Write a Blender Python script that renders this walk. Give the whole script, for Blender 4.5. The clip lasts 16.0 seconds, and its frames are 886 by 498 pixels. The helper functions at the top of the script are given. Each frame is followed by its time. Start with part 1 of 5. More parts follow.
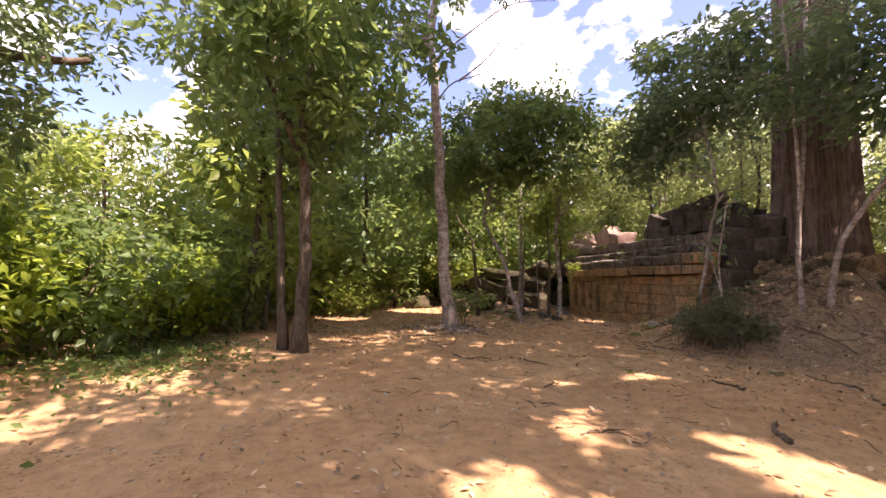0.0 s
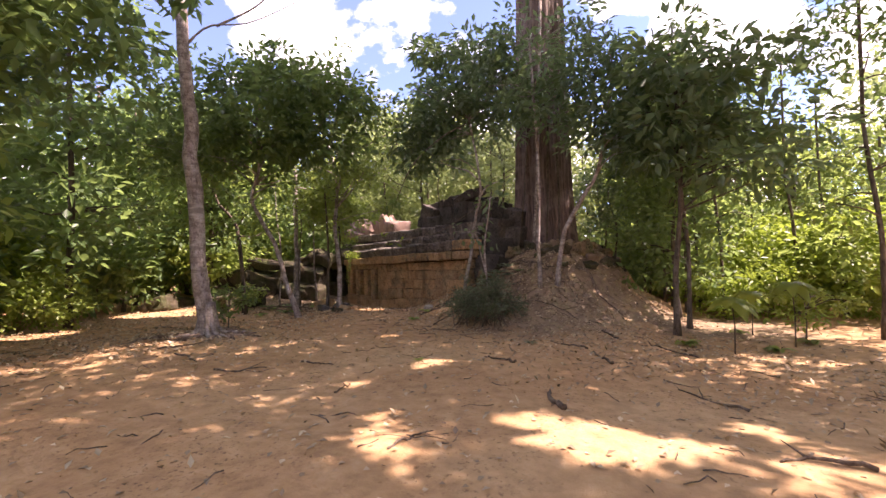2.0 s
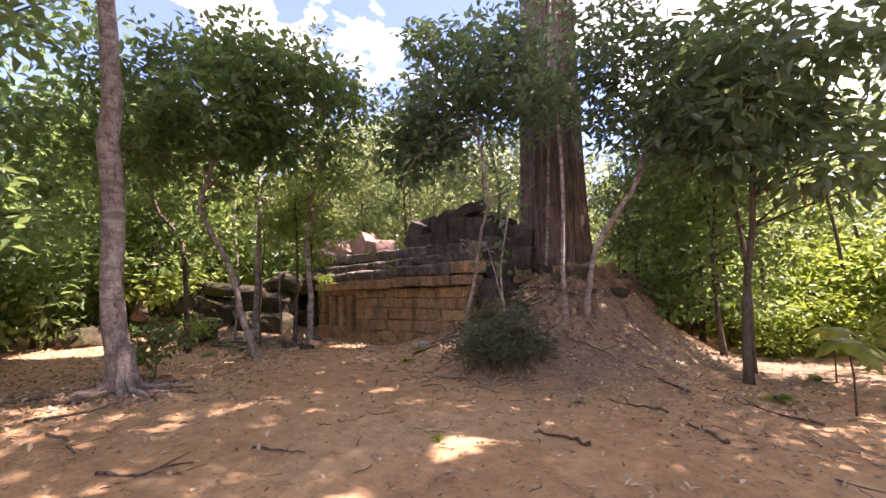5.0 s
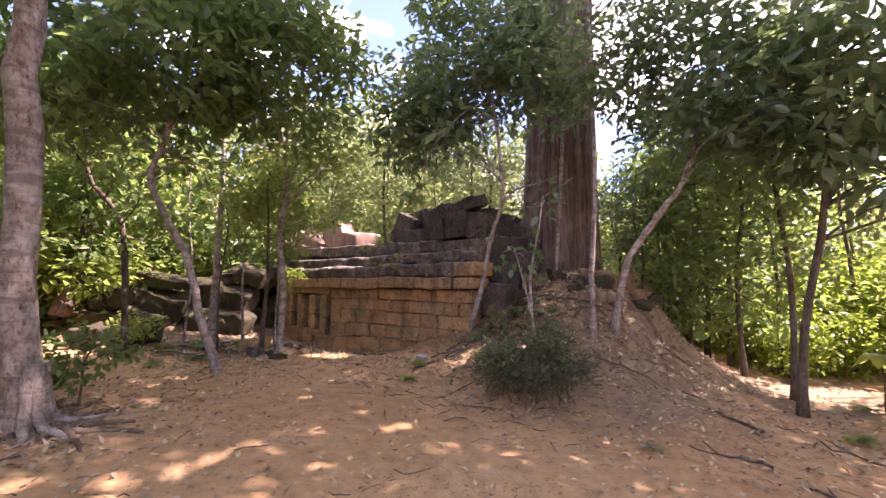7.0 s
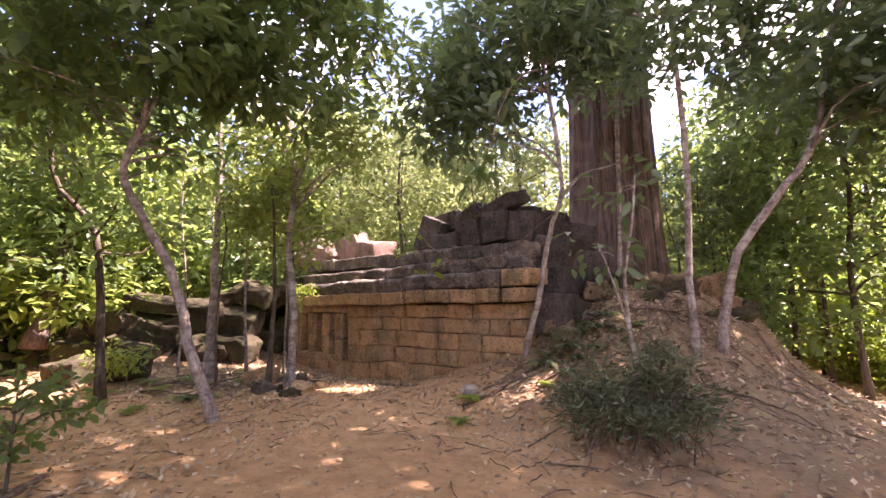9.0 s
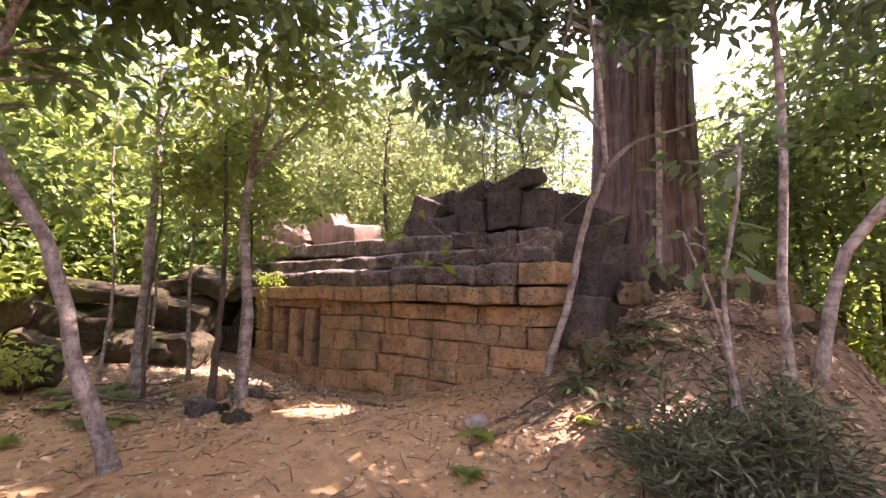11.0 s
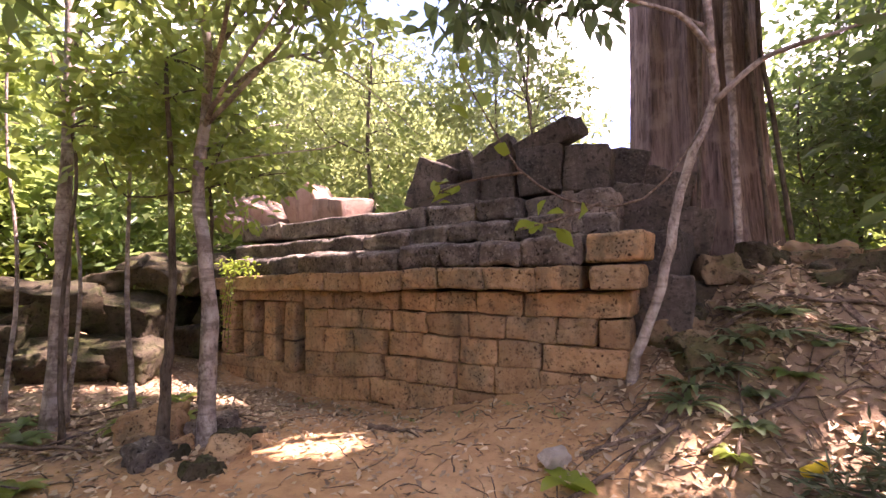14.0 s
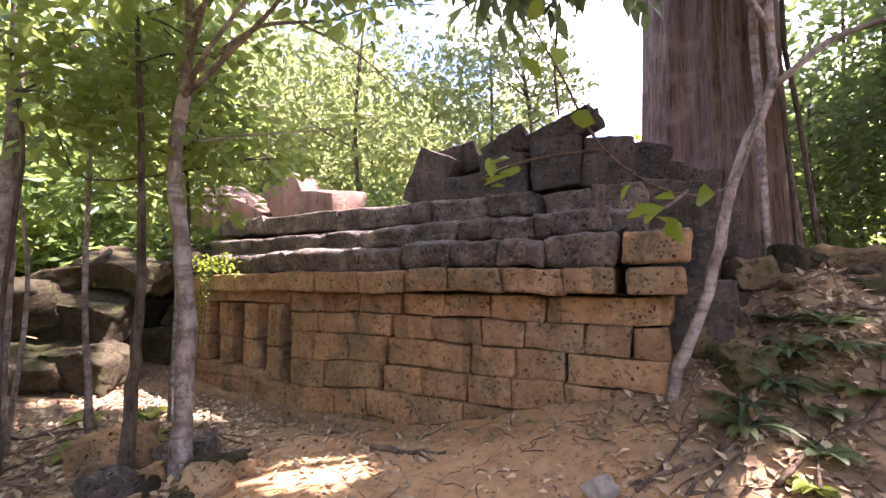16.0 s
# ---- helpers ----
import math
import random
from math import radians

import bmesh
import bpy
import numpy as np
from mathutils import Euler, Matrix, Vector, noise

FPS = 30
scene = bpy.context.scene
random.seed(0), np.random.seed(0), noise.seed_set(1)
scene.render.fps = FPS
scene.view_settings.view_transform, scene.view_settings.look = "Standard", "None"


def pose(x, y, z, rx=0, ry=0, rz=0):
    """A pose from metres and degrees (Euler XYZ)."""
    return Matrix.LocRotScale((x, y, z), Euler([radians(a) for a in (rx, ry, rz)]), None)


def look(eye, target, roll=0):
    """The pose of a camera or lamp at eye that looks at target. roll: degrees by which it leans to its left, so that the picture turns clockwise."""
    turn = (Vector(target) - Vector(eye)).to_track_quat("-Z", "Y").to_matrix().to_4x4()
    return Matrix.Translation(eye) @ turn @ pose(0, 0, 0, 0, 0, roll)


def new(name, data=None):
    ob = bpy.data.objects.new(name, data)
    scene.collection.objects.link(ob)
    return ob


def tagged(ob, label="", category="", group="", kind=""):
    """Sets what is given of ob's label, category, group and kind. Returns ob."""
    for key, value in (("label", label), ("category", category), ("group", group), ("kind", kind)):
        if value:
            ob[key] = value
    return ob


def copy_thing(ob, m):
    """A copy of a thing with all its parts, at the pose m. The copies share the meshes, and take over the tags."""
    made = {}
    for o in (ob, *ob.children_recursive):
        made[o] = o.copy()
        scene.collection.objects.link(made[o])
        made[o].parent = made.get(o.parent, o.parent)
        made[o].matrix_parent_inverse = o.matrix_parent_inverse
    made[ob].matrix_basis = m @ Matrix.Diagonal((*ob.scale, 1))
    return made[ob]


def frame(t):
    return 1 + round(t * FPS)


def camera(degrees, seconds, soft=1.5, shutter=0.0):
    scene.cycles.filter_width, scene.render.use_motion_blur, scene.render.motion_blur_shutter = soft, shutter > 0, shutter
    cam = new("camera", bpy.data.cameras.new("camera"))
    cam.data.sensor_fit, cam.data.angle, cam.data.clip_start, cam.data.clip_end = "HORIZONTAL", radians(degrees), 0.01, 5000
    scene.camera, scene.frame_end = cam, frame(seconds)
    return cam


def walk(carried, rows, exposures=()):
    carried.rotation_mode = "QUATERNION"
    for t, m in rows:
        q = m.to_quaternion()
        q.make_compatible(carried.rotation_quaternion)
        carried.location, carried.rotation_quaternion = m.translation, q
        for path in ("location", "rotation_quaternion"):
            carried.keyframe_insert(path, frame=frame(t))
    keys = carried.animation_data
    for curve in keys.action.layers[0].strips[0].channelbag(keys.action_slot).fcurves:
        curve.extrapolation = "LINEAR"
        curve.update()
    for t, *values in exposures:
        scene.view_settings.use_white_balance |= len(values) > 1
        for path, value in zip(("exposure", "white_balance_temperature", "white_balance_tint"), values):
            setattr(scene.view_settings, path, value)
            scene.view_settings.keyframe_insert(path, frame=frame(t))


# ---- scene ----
cam = camera(93.7, 16.0)
PATH = [
    (0, (8.892, -6.654, 1.448), (7.142, -5.698, 1.599), 0.1),
    (0.5, (8.768, -6.573, 1.465), (7.243, -5.288, 1.62), -0.3),
    (1, (8.616, -6.471, 1.476), (7.273, -4.995, 1.612), -0.7),
    (1.5, (8.403, -6.371, 1.477), (7.238, -4.751, 1.605), -1.6),
    (2, (8.151, -6.252, 1.452), (7.132, -4.533, 1.534), -2.0),
    (2.5, (7.9, -6.074, 1.445), (6.925, -4.334, 1.593), -1.6),
    (3, (7.635, -5.855, 1.441), (6.64, -4.136, 1.673), -0.8),
    (3.5, (7.319, -5.59, 1.436), (6.461, -3.801, 1.691), 0.4),
    (4, (7.054, -5.296, 1.45), (6.185, -3.506, 1.654), -0.8),
    (4.5, (6.8, -4.967, 1.514), (5.909, -3.189, 1.728), -1.7),
    (4.7, (6.701, -4.882, 1.518), (5.81, -3.102, 1.717), -1.8),
    (6.8, (5.199, -4.074, 1.706), (4.463, -2.224, 1.89), 0.9),
    (7, (5.051, -3.987, 1.708), (4.36, -2.118, 1.881), 0.5),
    (7.5, (4.765, -3.773, 1.704), (4.025, -1.915, 1.754), 0.4),
    (8, (4.493, -3.405, 1.719), (3.646, -1.606, 1.927), -0.9),
    (8.5, (4.192, -3.089, 1.728), (3.301, -1.31, 1.927), -0.3),
    (9, (3.85, -2.772, 1.716), (3.148, -0.914, 1.952), -1.4),
    (9.5, (3.591, -2.454, 1.708), (2.9, -0.584, 1.867), -0.9),
    (9.7, (3.513, -2.311, 1.714), (2.815, -0.449, 1.927), -0.6),
    (11.8, (2.734, -0.885, 1.882), (2.157, 1.021, 2.063), 0.9),
    (12, (2.668, -0.797, 1.889), (2.056, 1.099, 2.062), 0.7),
    (12.5, (2.496, -0.623, 1.884), (1.858, 1.266, 2.05), 1.1),
    (13, (2.246, -0.492, 1.889), (1.71, 1.423, 2.102), -1.1),
    (13.5, (2.048, -0.36, 1.859), (1.494, 1.559, 1.956), -2.1),
    (14, (1.857, -0.103, 1.84), (1.383, 1.837, 1.951), -1.5),
    (14.5, (1.636, 0.049, 1.844), (1.191, 1.995, 1.957), 0.2),
    (15, (1.395, 0.201, 1.848), (1.158, 2.184, 1.955), -1.8),
    (15.5, (1.298, 0.248, 1.858), (1.035, 2.227, 1.988), -0.7),
    (16, (1.358, 0.316, 1.847), (0.998, 2.28, 1.958), -0.8),
]
walk(cam, [(t, look(eye, target, roll)) for t, eye, target, roll in PATH],
     [(0, 2.4, 7300, 38), (2.5, 2.4, 6800, 38), (4.5, 2.6, 6600, 42), (7, 2.95, 6600, 45), (9.5, 3.3, 6850, 46), (12, 3.35, 6900, 49), (14, 3.35, 6900, 49), (16, 3.45, 6350, 40)])


# ---- world, sun, exposure ----
SUN_EL, SUN_AZ = radians(57), radians(64)
sky_world = bpy.data.worlds.new("sky_world")
scene.world = sky_world
sky_world.use_nodes = True
wn = sky_world.node_tree
wn.nodes.clear()
w_out = wn.nodes.new("ShaderNodeOutputWorld")
w_bg = wn.nodes.new("ShaderNodeBackground")
w_sky = wn.nodes.new("ShaderNodeTexSky")
w_sky.sky_type, w_sky.sun_disc = "NISHITA", False
w_sky.sun_elevation, w_sky.sun_rotation = SUN_EL, SUN_AZ
w_sky.air_density, w_sky.dust_density, w_sky.ozone_density = 0.45, 0.05, 3.0
w_bg.inputs["Strength"].default_value = 0.13
w_co = wn.nodes.new("ShaderNodeTexCoord")
w_map = wn.nodes.new("ShaderNodeMapping")
w_map.inputs["Scale"].default_value = (1.0, 1.0, 1.7)
w_map.inputs["Location"].default_value = (0.35, 0.1, 0.2)
w_noise = wn.nodes.new("ShaderNodeTexNoise")
w_noise.inputs["Scale"].default_value = 2.6
w_noise.inputs["Detail"].default_value = 9
w_noise.inputs["Roughness"].default_value = 0.52
w_ramp = wn.nodes.new("ShaderNodeValToRGB")
w_ramp.color_ramp.elements[0].position, w_ramp.color_ramp.elements[1].position = 0.47, 0.51
w_ramp.color_ramp.elements[0].color = (0.03, 0.03, 0.03, 1)
w_mix = wn.nodes.new("ShaderNodeMix")
w_mix.data_type = "RGBA"
w_mix.inputs["B"].default_value = (4.6, 4.7, 4.9, 1)
wn.links.new(w_co.outputs["Generated"], w_map.inputs["Vector"])
wn.links.new(w_map.outputs["Vector"], w_noise.inputs["Vector"])
w_xyz = wn.nodes.new("ShaderNodeSeparateXYZ")
w_thin = wn.nodes.new("ShaderNodeMath")
w_thin.operation = "MULTIPLY_ADD"
w_thin.inputs[1].default_value = -0.05
wn.links.new(w_co.outputs["Generated"], w_xyz.inputs["Vector"])
wn.links.new(w_xyz.outputs["Z"], w_thin.inputs[0])
wn.links.new(w_noise.outputs["Fac"], w_thin.inputs[2])
wn.links.new(w_thin.outputs["Value"], w_ramp.inputs["Fac"])
wn.links.new(w_ramp.outputs["Color"], w_mix.inputs["Factor"])
wn.links.new(w_sky.outputs["Color"], w_mix.inputs["A"])
wn.links.new(w_mix.outputs["Result"], w_bg.inputs["Color"])
wn.links.new(w_bg.outputs["Background"], w_out.inputs["Surface"])

sun_data = bpy.data.lights.new("sun", "SUN")
sun_data.energy, sun_data.angle, sun_data.color = 3.2, radians(0.53), (1.0, 0.94, 0.84)
sun = new("sun", sun_data)
SUN_DIR = Vector((math.sin(SUN_AZ) * math.cos(SUN_EL), math.cos(SUN_AZ) * math.cos(SUN_EL), math.sin(SUN_EL)))
sun.matrix_world = look(SUN_DIR * 60, (0, 0, 0))


# ---- materials ----
def nodes_of(name):
    m = bpy.data.materials.new(name)
    m.use_nodes = True
    nt = m.node_tree
    return m, nt, nt.nodes["Principled BSDF"], nt.nodes["Material Output"]


def ramp_node(nt, source, stops):
    r = nt.nodes.new("ShaderNodeValToRGB")
    while len(r.color_ramp.elements) < len(stops):
        r.color_ramp.elements.new(0.5)
    for e, (p, c) in zip(r.color_ramp.elements, stops):
        e.position, e.color = p, (*c, 1)
    nt.links.new(source, r.inputs["Fac"])
    return r.outputs["Color"]


def noise_node(nt, co, scale, detail=6, rough=0.55):
    n = nt.nodes.new("ShaderNodeTexNoise")
    n.inputs["Scale"].default_value, n.inputs["Detail"].default_value, n.inputs["Roughness"].default_value = scale, detail, rough
    nt.links.new(co, n.inputs["Vector"])
    return n.outputs["Fac"]


def mix_node(nt, fac, a, b, kind="MIX"):
    m = nt.nodes.new("ShaderNodeMix")
    m.data_type, m.blend_type = "RGBA", kind
    for value, key in ((fac, "Factor"), (a, "A"), (b, "B")):
        if isinstance(value, (int, float)):
            m.inputs[key].default_value = value
        elif isinstance(value, tuple):
            m.inputs[key].default_value = (*value, 1)
        else:
            nt.links.new(value, m.inputs[key])
    return m.outputs["Result"]


def bump_node(nt, height, strength, distance, bsdf, before=None):
    b = nt.nodes.new("ShaderNodeBump")
    b.inputs["Strength"].default_value, b.inputs["Distance"].default_value = strength, distance
    nt.links.new(height, b.inputs["Height"])
    if before:
        nt.links.new(before, b.inputs["Normal"])
    nt.links.new(b.outputs["Normal"], bsdf.inputs["Normal"])
    return b.outputs["Normal"]


def world_co(nt):
    return nt.nodes.new("ShaderNodeNewGeometry").outputs["Position"]


def soil_material():
    m, nt, bsdf, _ = nodes_of("red_soil")
    co = world_co(nt)
    broad = ramp_node(nt, noise_node(nt, co, 0.35, 4), [(0.3, (0.355, 0.19, 0.084)), (0.5, (0.445, 0.274, 0.13)), (0.7, (0.53, 0.365, 0.19))])
    grain = ramp_node(nt, noise_node(nt, co, 5.0, 9, 0.65), [(0.3, (0.19, 0.098, 0.054)), (0.52, (0.44, 0.258, 0.132)), (0.75, (0.56, 0.395, 0.235))])
    col = mix_node(nt, 0.5, broad, grain)
    spots = ramp_node(nt, noise_node(nt, co, 24, 4, 0.6), [(0.56, (0, 0, 0)), (0.68, (1, 1, 1))])
    zone = ramp_node(nt, noise_node(nt, co, 0.8, 3), [(0.4, (0, 0, 0)), (0.65, (1, 1, 1))])
    f = mix_node(nt, 1.0, spots, zone, "MULTIPLY")
    col = mix_node(nt, f, col, (0.15, 0.09, 0.052))
    humus = ramp_node(nt, noise_node(nt, co, 3.4, 8, 0.7), [(0.32, (0.13, 0.084, 0.052)), (0.5, (0.25, 0.17, 0.108)), (0.68, (0.28, 0.225, 0.115))])
    # dark humus where leaves rot under the great tree and round the rubble
    for place, reach in (((4.7, 5.7, 1.0), 4.2), ((-5.0, 4.6, 0.8), 3.4), ((8.5, 5.5, 0.0), 3.0), ((-1.5, -8.5, 0.1), 3.2), ((5.0, 3.7, 0.8), 3.5), ((-2.9, 4.3, 0.3), 2.8)):
        d = nt.nodes.new("ShaderNodeVectorMath")
        d.operation = "DISTANCE"
        d.inputs[1].default_value = place
        nt.links.new(co, d.inputs[0])
        far = nt.nodes.new("ShaderNodeMath")
        far.operation = "MULTIPLY_ADD"
        far.inputs[1].default_value, far.inputs[2].default_value = -1.0 / reach, 0.72
        nt.links.new(d.outputs["Value"], far.inputs[0])
        add = nt.nodes.new("ShaderNodeMath")
        add.operation = "ADD"
        nt.links.new(far.outputs["Value"], add.inputs[0])
        nt.links.new(noise_node(nt, co, 2.1, 7, 0.65), add.inputs[1])
        col = mix_node(nt, ramp_node(nt, add.outputs["Value"], [(0.45, (0, 0, 0)), (0.75, (0.92, 0.92, 0.92))]), col, humus)
    nt.links.new(col, bsdf.inputs["Base Color"])
    bsdf.inputs["Roughness"].default_value = 0.95
    bsdf.inputs["Specular IOR Level"].default_value = 0.15
    first = bump_node(nt, noise_node(nt, co, 6, 8, 0.6), 0.5, 0.06, bsdf)
    bump_node(nt, noise_node(nt, co, 60, 5, 0.6), 0.5, 0.012, bsdf, first)
    return m


def stone_material(name, low, mid, high, stain, stain_at, pit=11.0, pit_depth=1.0, lichen=0.0):
    m, nt, bsdf, _ = nodes_of(name)
    co = world_co(nt)
    col = ramp_node(nt, noise_node(nt, co, 3.0, 8, 0.62), [(0.28, low), (0.5, mid), (0.74, high)])
    info = nt.nodes.new("ShaderNodeObjectInfo")
    shade = ramp_node(nt, info.outputs["Random"], [(0.0, (0.76, 0.73, 0.71)), (0.5, (0.95, 0.91, 0.87)), (1.0, (1.13, 1.03, 0.94))])
    col = mix_node(nt, 1.0, col, shade, "MULTIPLY")
    patch = ramp_node(nt, noise_node(nt, co, 1.6, 9, 0.7), [(stain_at, (0, 0, 0)), (stain_at + 0.13, (1, 1, 1))])
    col = mix_node(nt, patch, col, stain)
    if lichen:
        speck = ramp_node(nt, noise_node(nt, co, 26, 6, 0.75), [(0.54, (0, 0, 0)), (0.68, (lichen, lichen, lichen))])
        zone = ramp_node(nt, noise_node(nt, co, 2.4, 4), [(0.38, (0.15, 0.15, 0.15)), (0.62, (1, 1, 1))])
        col = mix_node(nt, mix_node(nt, 1.0, speck, zone, "MULTIPLY"), col, (0.46, 0.42, 0.37))
        soot = ramp_node(nt, noise_node(nt, co, 17, 6, 0.7), [(0.52, (0, 0, 0)), (0.66, (0.75, 0.75, 0.75))])
        col = mix_node(nt, soot, col, tuple(0.35 * c for c in low))
    warp = nt.nodes.new("ShaderNodeVectorMath")
    warp.operation = "ADD"
    wob = nt.nodes.new("ShaderNodeTexNoise")
    wob.inputs["Scale"].default_value = 9
    nt.links.new(co, wob.inputs["Vector"])
    scl = nt.nodes.new("ShaderNodeVectorMath")
    scl.operation = "SCALE"
    scl.inputs["Scale"].default_value = 0.16
    nt.links.new(wob.outputs["Color"], scl.inputs[0])
    nt.links.new(co, warp.inputs[0])
    nt.links.new(scl.outputs["Vector"], warp.inputs[1])
    vor = nt.nodes.new("ShaderNodeTexVoronoi")
    vor.inputs["Scale"].default_value = pit
    vor.inputs["Randomness"].default_value = 1.0
    nt.links.new(warp.outputs["Vector"], vor.inputs["Vector"])
    where = ramp_node(nt, noise_node(nt, co, 3.2, 5, 0.7), [(0.40, (0.0, 0.0, 0.0)), (0.66, (0.30, 0.30, 0.30))])
    size = nt.nodes.new("ShaderNodeMath")
    size.operation = "SUBTRACT"
    nt.links.new(vor.outputs["Distance"], size.inputs[0])
    nt.links.new(where, size.inputs[1])
    holes = ramp_node(nt, size.outputs["Value"], [(0.0, (0, 0, 0)), (0.10, (1, 1, 1))])
    inv = mix_node(nt, holes, (0.22, 0.18, 0.15), (1, 1, 1))
    col = mix_node(nt, pit_depth, col, inv, "MULTIPLY")
    # a few larger worm-eaten holes and rain streaks
    vor2 = nt.nodes.new("ShaderNodeTexVoronoi")
    vor2.inputs["Scale"].default_value = 0.42 * pit
    nt.links.new(warp.outputs["Vector"], vor2.inputs["Vector"])
    deep = ramp_node(nt, vor2.outputs["Distance"], [(0.10, (0, 0, 0)), (0.19, (1, 1, 1))])
    col = mix_node(nt, pit_depth, col, mix_node(nt, deep, (0.10, 0.08, 0.07), (1, 1, 1)), "MULTIPLY")
    run = nt.nodes.new("ShaderNodeMapping")
    run.inputs["Scale"].default_value = (1, 1, 0.16)
    nt.links.new(co, run.inputs["Vector"])
    drip = ramp_node(nt, noise_node(nt, run.outputs["Vector"], 4.5, 6, 0.65), [(0.52, (0, 0, 0)), (0.70, (0.7, 0.7, 0.7))])
    col = mix_node(nt, drip, col, tuple(0.45 * c for c in stain))
    nt.links.new(col, bsdf.inputs["Base Color"])
    bsdf.inputs["Roughness"].default_value = 0.93
    bsdf.inputs["Specular IOR Level"].default_value = 0.2
    zero = bump_node(nt, deep, 0.9 * pit_depth, 0.03, bsdf)
    first = bump_node(nt, holes, 0.9 * pit_depth, 0.02, bsdf, zero)
    second = bump_node(nt, noise_node(nt, co, 13, 9, 0.75), 0.9, 0.05, bsdf, first)
    bump_node(nt, noise_node(nt, co, 60, 4, 0.6), 0.4, 0.008, bsdf, second)
    return m


def bark_material(name, dark, mid, pale, stretch=0.18, scale=9.0, rings=0.0):
    m, nt, bsdf, _ = nodes_of(name)
    co = world_co(nt)
    mp = nt.nodes.new("ShaderNodeMapping")
    mp.inputs["Scale"].default_value = (1, 1, stretch)
    nt.links.new(co, mp.inputs["Vector"])
    streak = noise_node(nt, mp.outputs["Vector"], scale, 8, 0.65)
    col = ramp_node(nt, streak, [(0.3, dark), (0.5, mid), (0.72, pale)])
    crack = ramp_node(nt, noise_node(nt, mp.outputs["Vector"], 3.2 * scale, 7, 0.7), [(0.36, (0.42, 0.38, 0.36)), (0.52, (1, 1, 1))])
    col = mix_node(nt, 1.0, col, crack, "MULTIPLY")
    lich = ramp_node(nt, noise_node(nt, co, 2.3, 6, 0.6), [(0.52, (0, 0, 0)), (0.62, (0.5, 0.5, 0.5))])
    col = mix_node(nt, lich, col, pale)
    if rings:
        mp2 = nt.nodes.new("ShaderNodeMapping")
        mp2.inputs["Scale"].default_value = (1, 1, 6)
        nt.links.new(co, mp2.inputs["Vector"])
        band = ramp_node(nt, noise_node(nt, mp2.outputs["Vector"], 2.2, 5), [(0.5, (0, 0, 0)), (0.62, (rings, rings, rings))])
        col = mix_node(nt, band, col, dark)
    nt.links.new(col, bsdf.inputs["Base Color"])
    bsdf.inputs["Roughness"].default_value = 0.9
    bsdf.inputs["Specular IOR Level"].default_value = 0.2
    first = bump_node(nt, streak, 0.8, 0.04, bsdf)
    bump_node(nt, noise_node(nt, mp.outputs["Vector"], 3.2 * scale, 6, 0.7), 0.6, 0.012, bsdf, first)
    return m


def leaf_material(name, dark, light, through_col, amount=0.4, rough=0.42):
    m, nt, bsdf, out = nodes_of(name)
    geo = nt.nodes.new("ShaderNodeNewGeometry")
    col = ramp_node(nt, geo.outputs["Random Per Island"], [(0.0, dark), (0.7, light), (1.0, tuple(min(1, 1.5 * c) for c in light))])
    patch = ramp_node(nt, noise_node(nt, geo.outputs["Position"], 0.9, 3), [(0.3, (0.7, 0.75, 0.7)), (0.7, (1.2, 1.15, 1.0))])
    col = mix_node(nt, 1.0, col, patch, "MULTIPLY")
    nt.links.new(col, bsdf.inputs["Base Color"])
    bsdf.inputs["Roughness"].default_value = rough
    bsdf.inputs["Specular IOR Level"].default_value = 0.4
    tr = nt.nodes.new("ShaderNodeBsdfTranslucent")
    tcol = mix_node(nt, geo.outputs["Random Per Island"], through_col, tuple(0.6 * c for c in through_col))
    nt.links.new(tcol, tr.inputs["Color"])
    mx = nt.nodes.new("ShaderNodeMixShader")
    mx.inputs["Fac"].default_value = amount
    nt.links.new(bsdf.outputs["BSDF"], mx.inputs[1])
    nt.links.new(tr.outputs["BSDF"], mx.inputs[2])
    nt.links.new(mx.outputs["Shader"], out.inputs["Surface"])
    return m


def plain_material(name, a, b, rough=0.6, scale=12.0):
    m, nt, bsdf, _ = nodes_of(name)
    co = world_co(nt)
    nt.links.new(ramp_node(nt, noise_node(nt, co, scale, 5), [(0.35, a), (0.65, b)]), bsdf.inputs["Base Color"])
    bsdf.inputs["Roughness"].default_value = rough
    return m


SOIL = soil_material()
LATERITE = stone_material("ochre_laterite", (0.30, 0.178, 0.092), (0.485, 0.312, 0.168), (0.60, 0.435, 0.26), (0.27, 0.20, 0.115), 0.50, 24.0, 0.9, 0.3)
ROOFSTONE = stone_material("blackened_stone", (0.05, 0.044, 0.038), (0.175, 0.152, 0.13), (0.45, 0.395, 0.335), (0.25, 0.19, 0.145), 0.57, 20.0, 0.9, 0.9)
HEAPSTONE = stone_material("dark_sandstone", (0.055, 0.049, 0.044), (0.10, 0.089, 0.079), (0.165, 0.145, 0.125), (0.05, 0.05, 0.045), 0.58, 16.0, 0.6, 0.35)
PINKSTONE = stone_material("pink_sandstone", (0.30, 0.19, 0.15), (0.42, 0.29, 0.24), (0.52, 0.40, 0.34), (0.19, 0.15, 0.13), 0.60, 6.0, 0.25)
GREYSTONE = stone_material("mossy_stone", (0.04, 0.032, 0.022), (0.082, 0.067, 0.044), (0.145, 0.118, 0.08), (0.075, 0.078, 0.03), 0.47, 16.0, 0.6, 0.15)
MOSSLATERITE = stone_material("mossy_laterite", (0.15, 0.098, 0.058), (0.25, 0.172, 0.10), (0.34, 0.25, 0.15), (0.13, 0.12, 0.05), 0.47, 16.0, 0.8, 0.2)
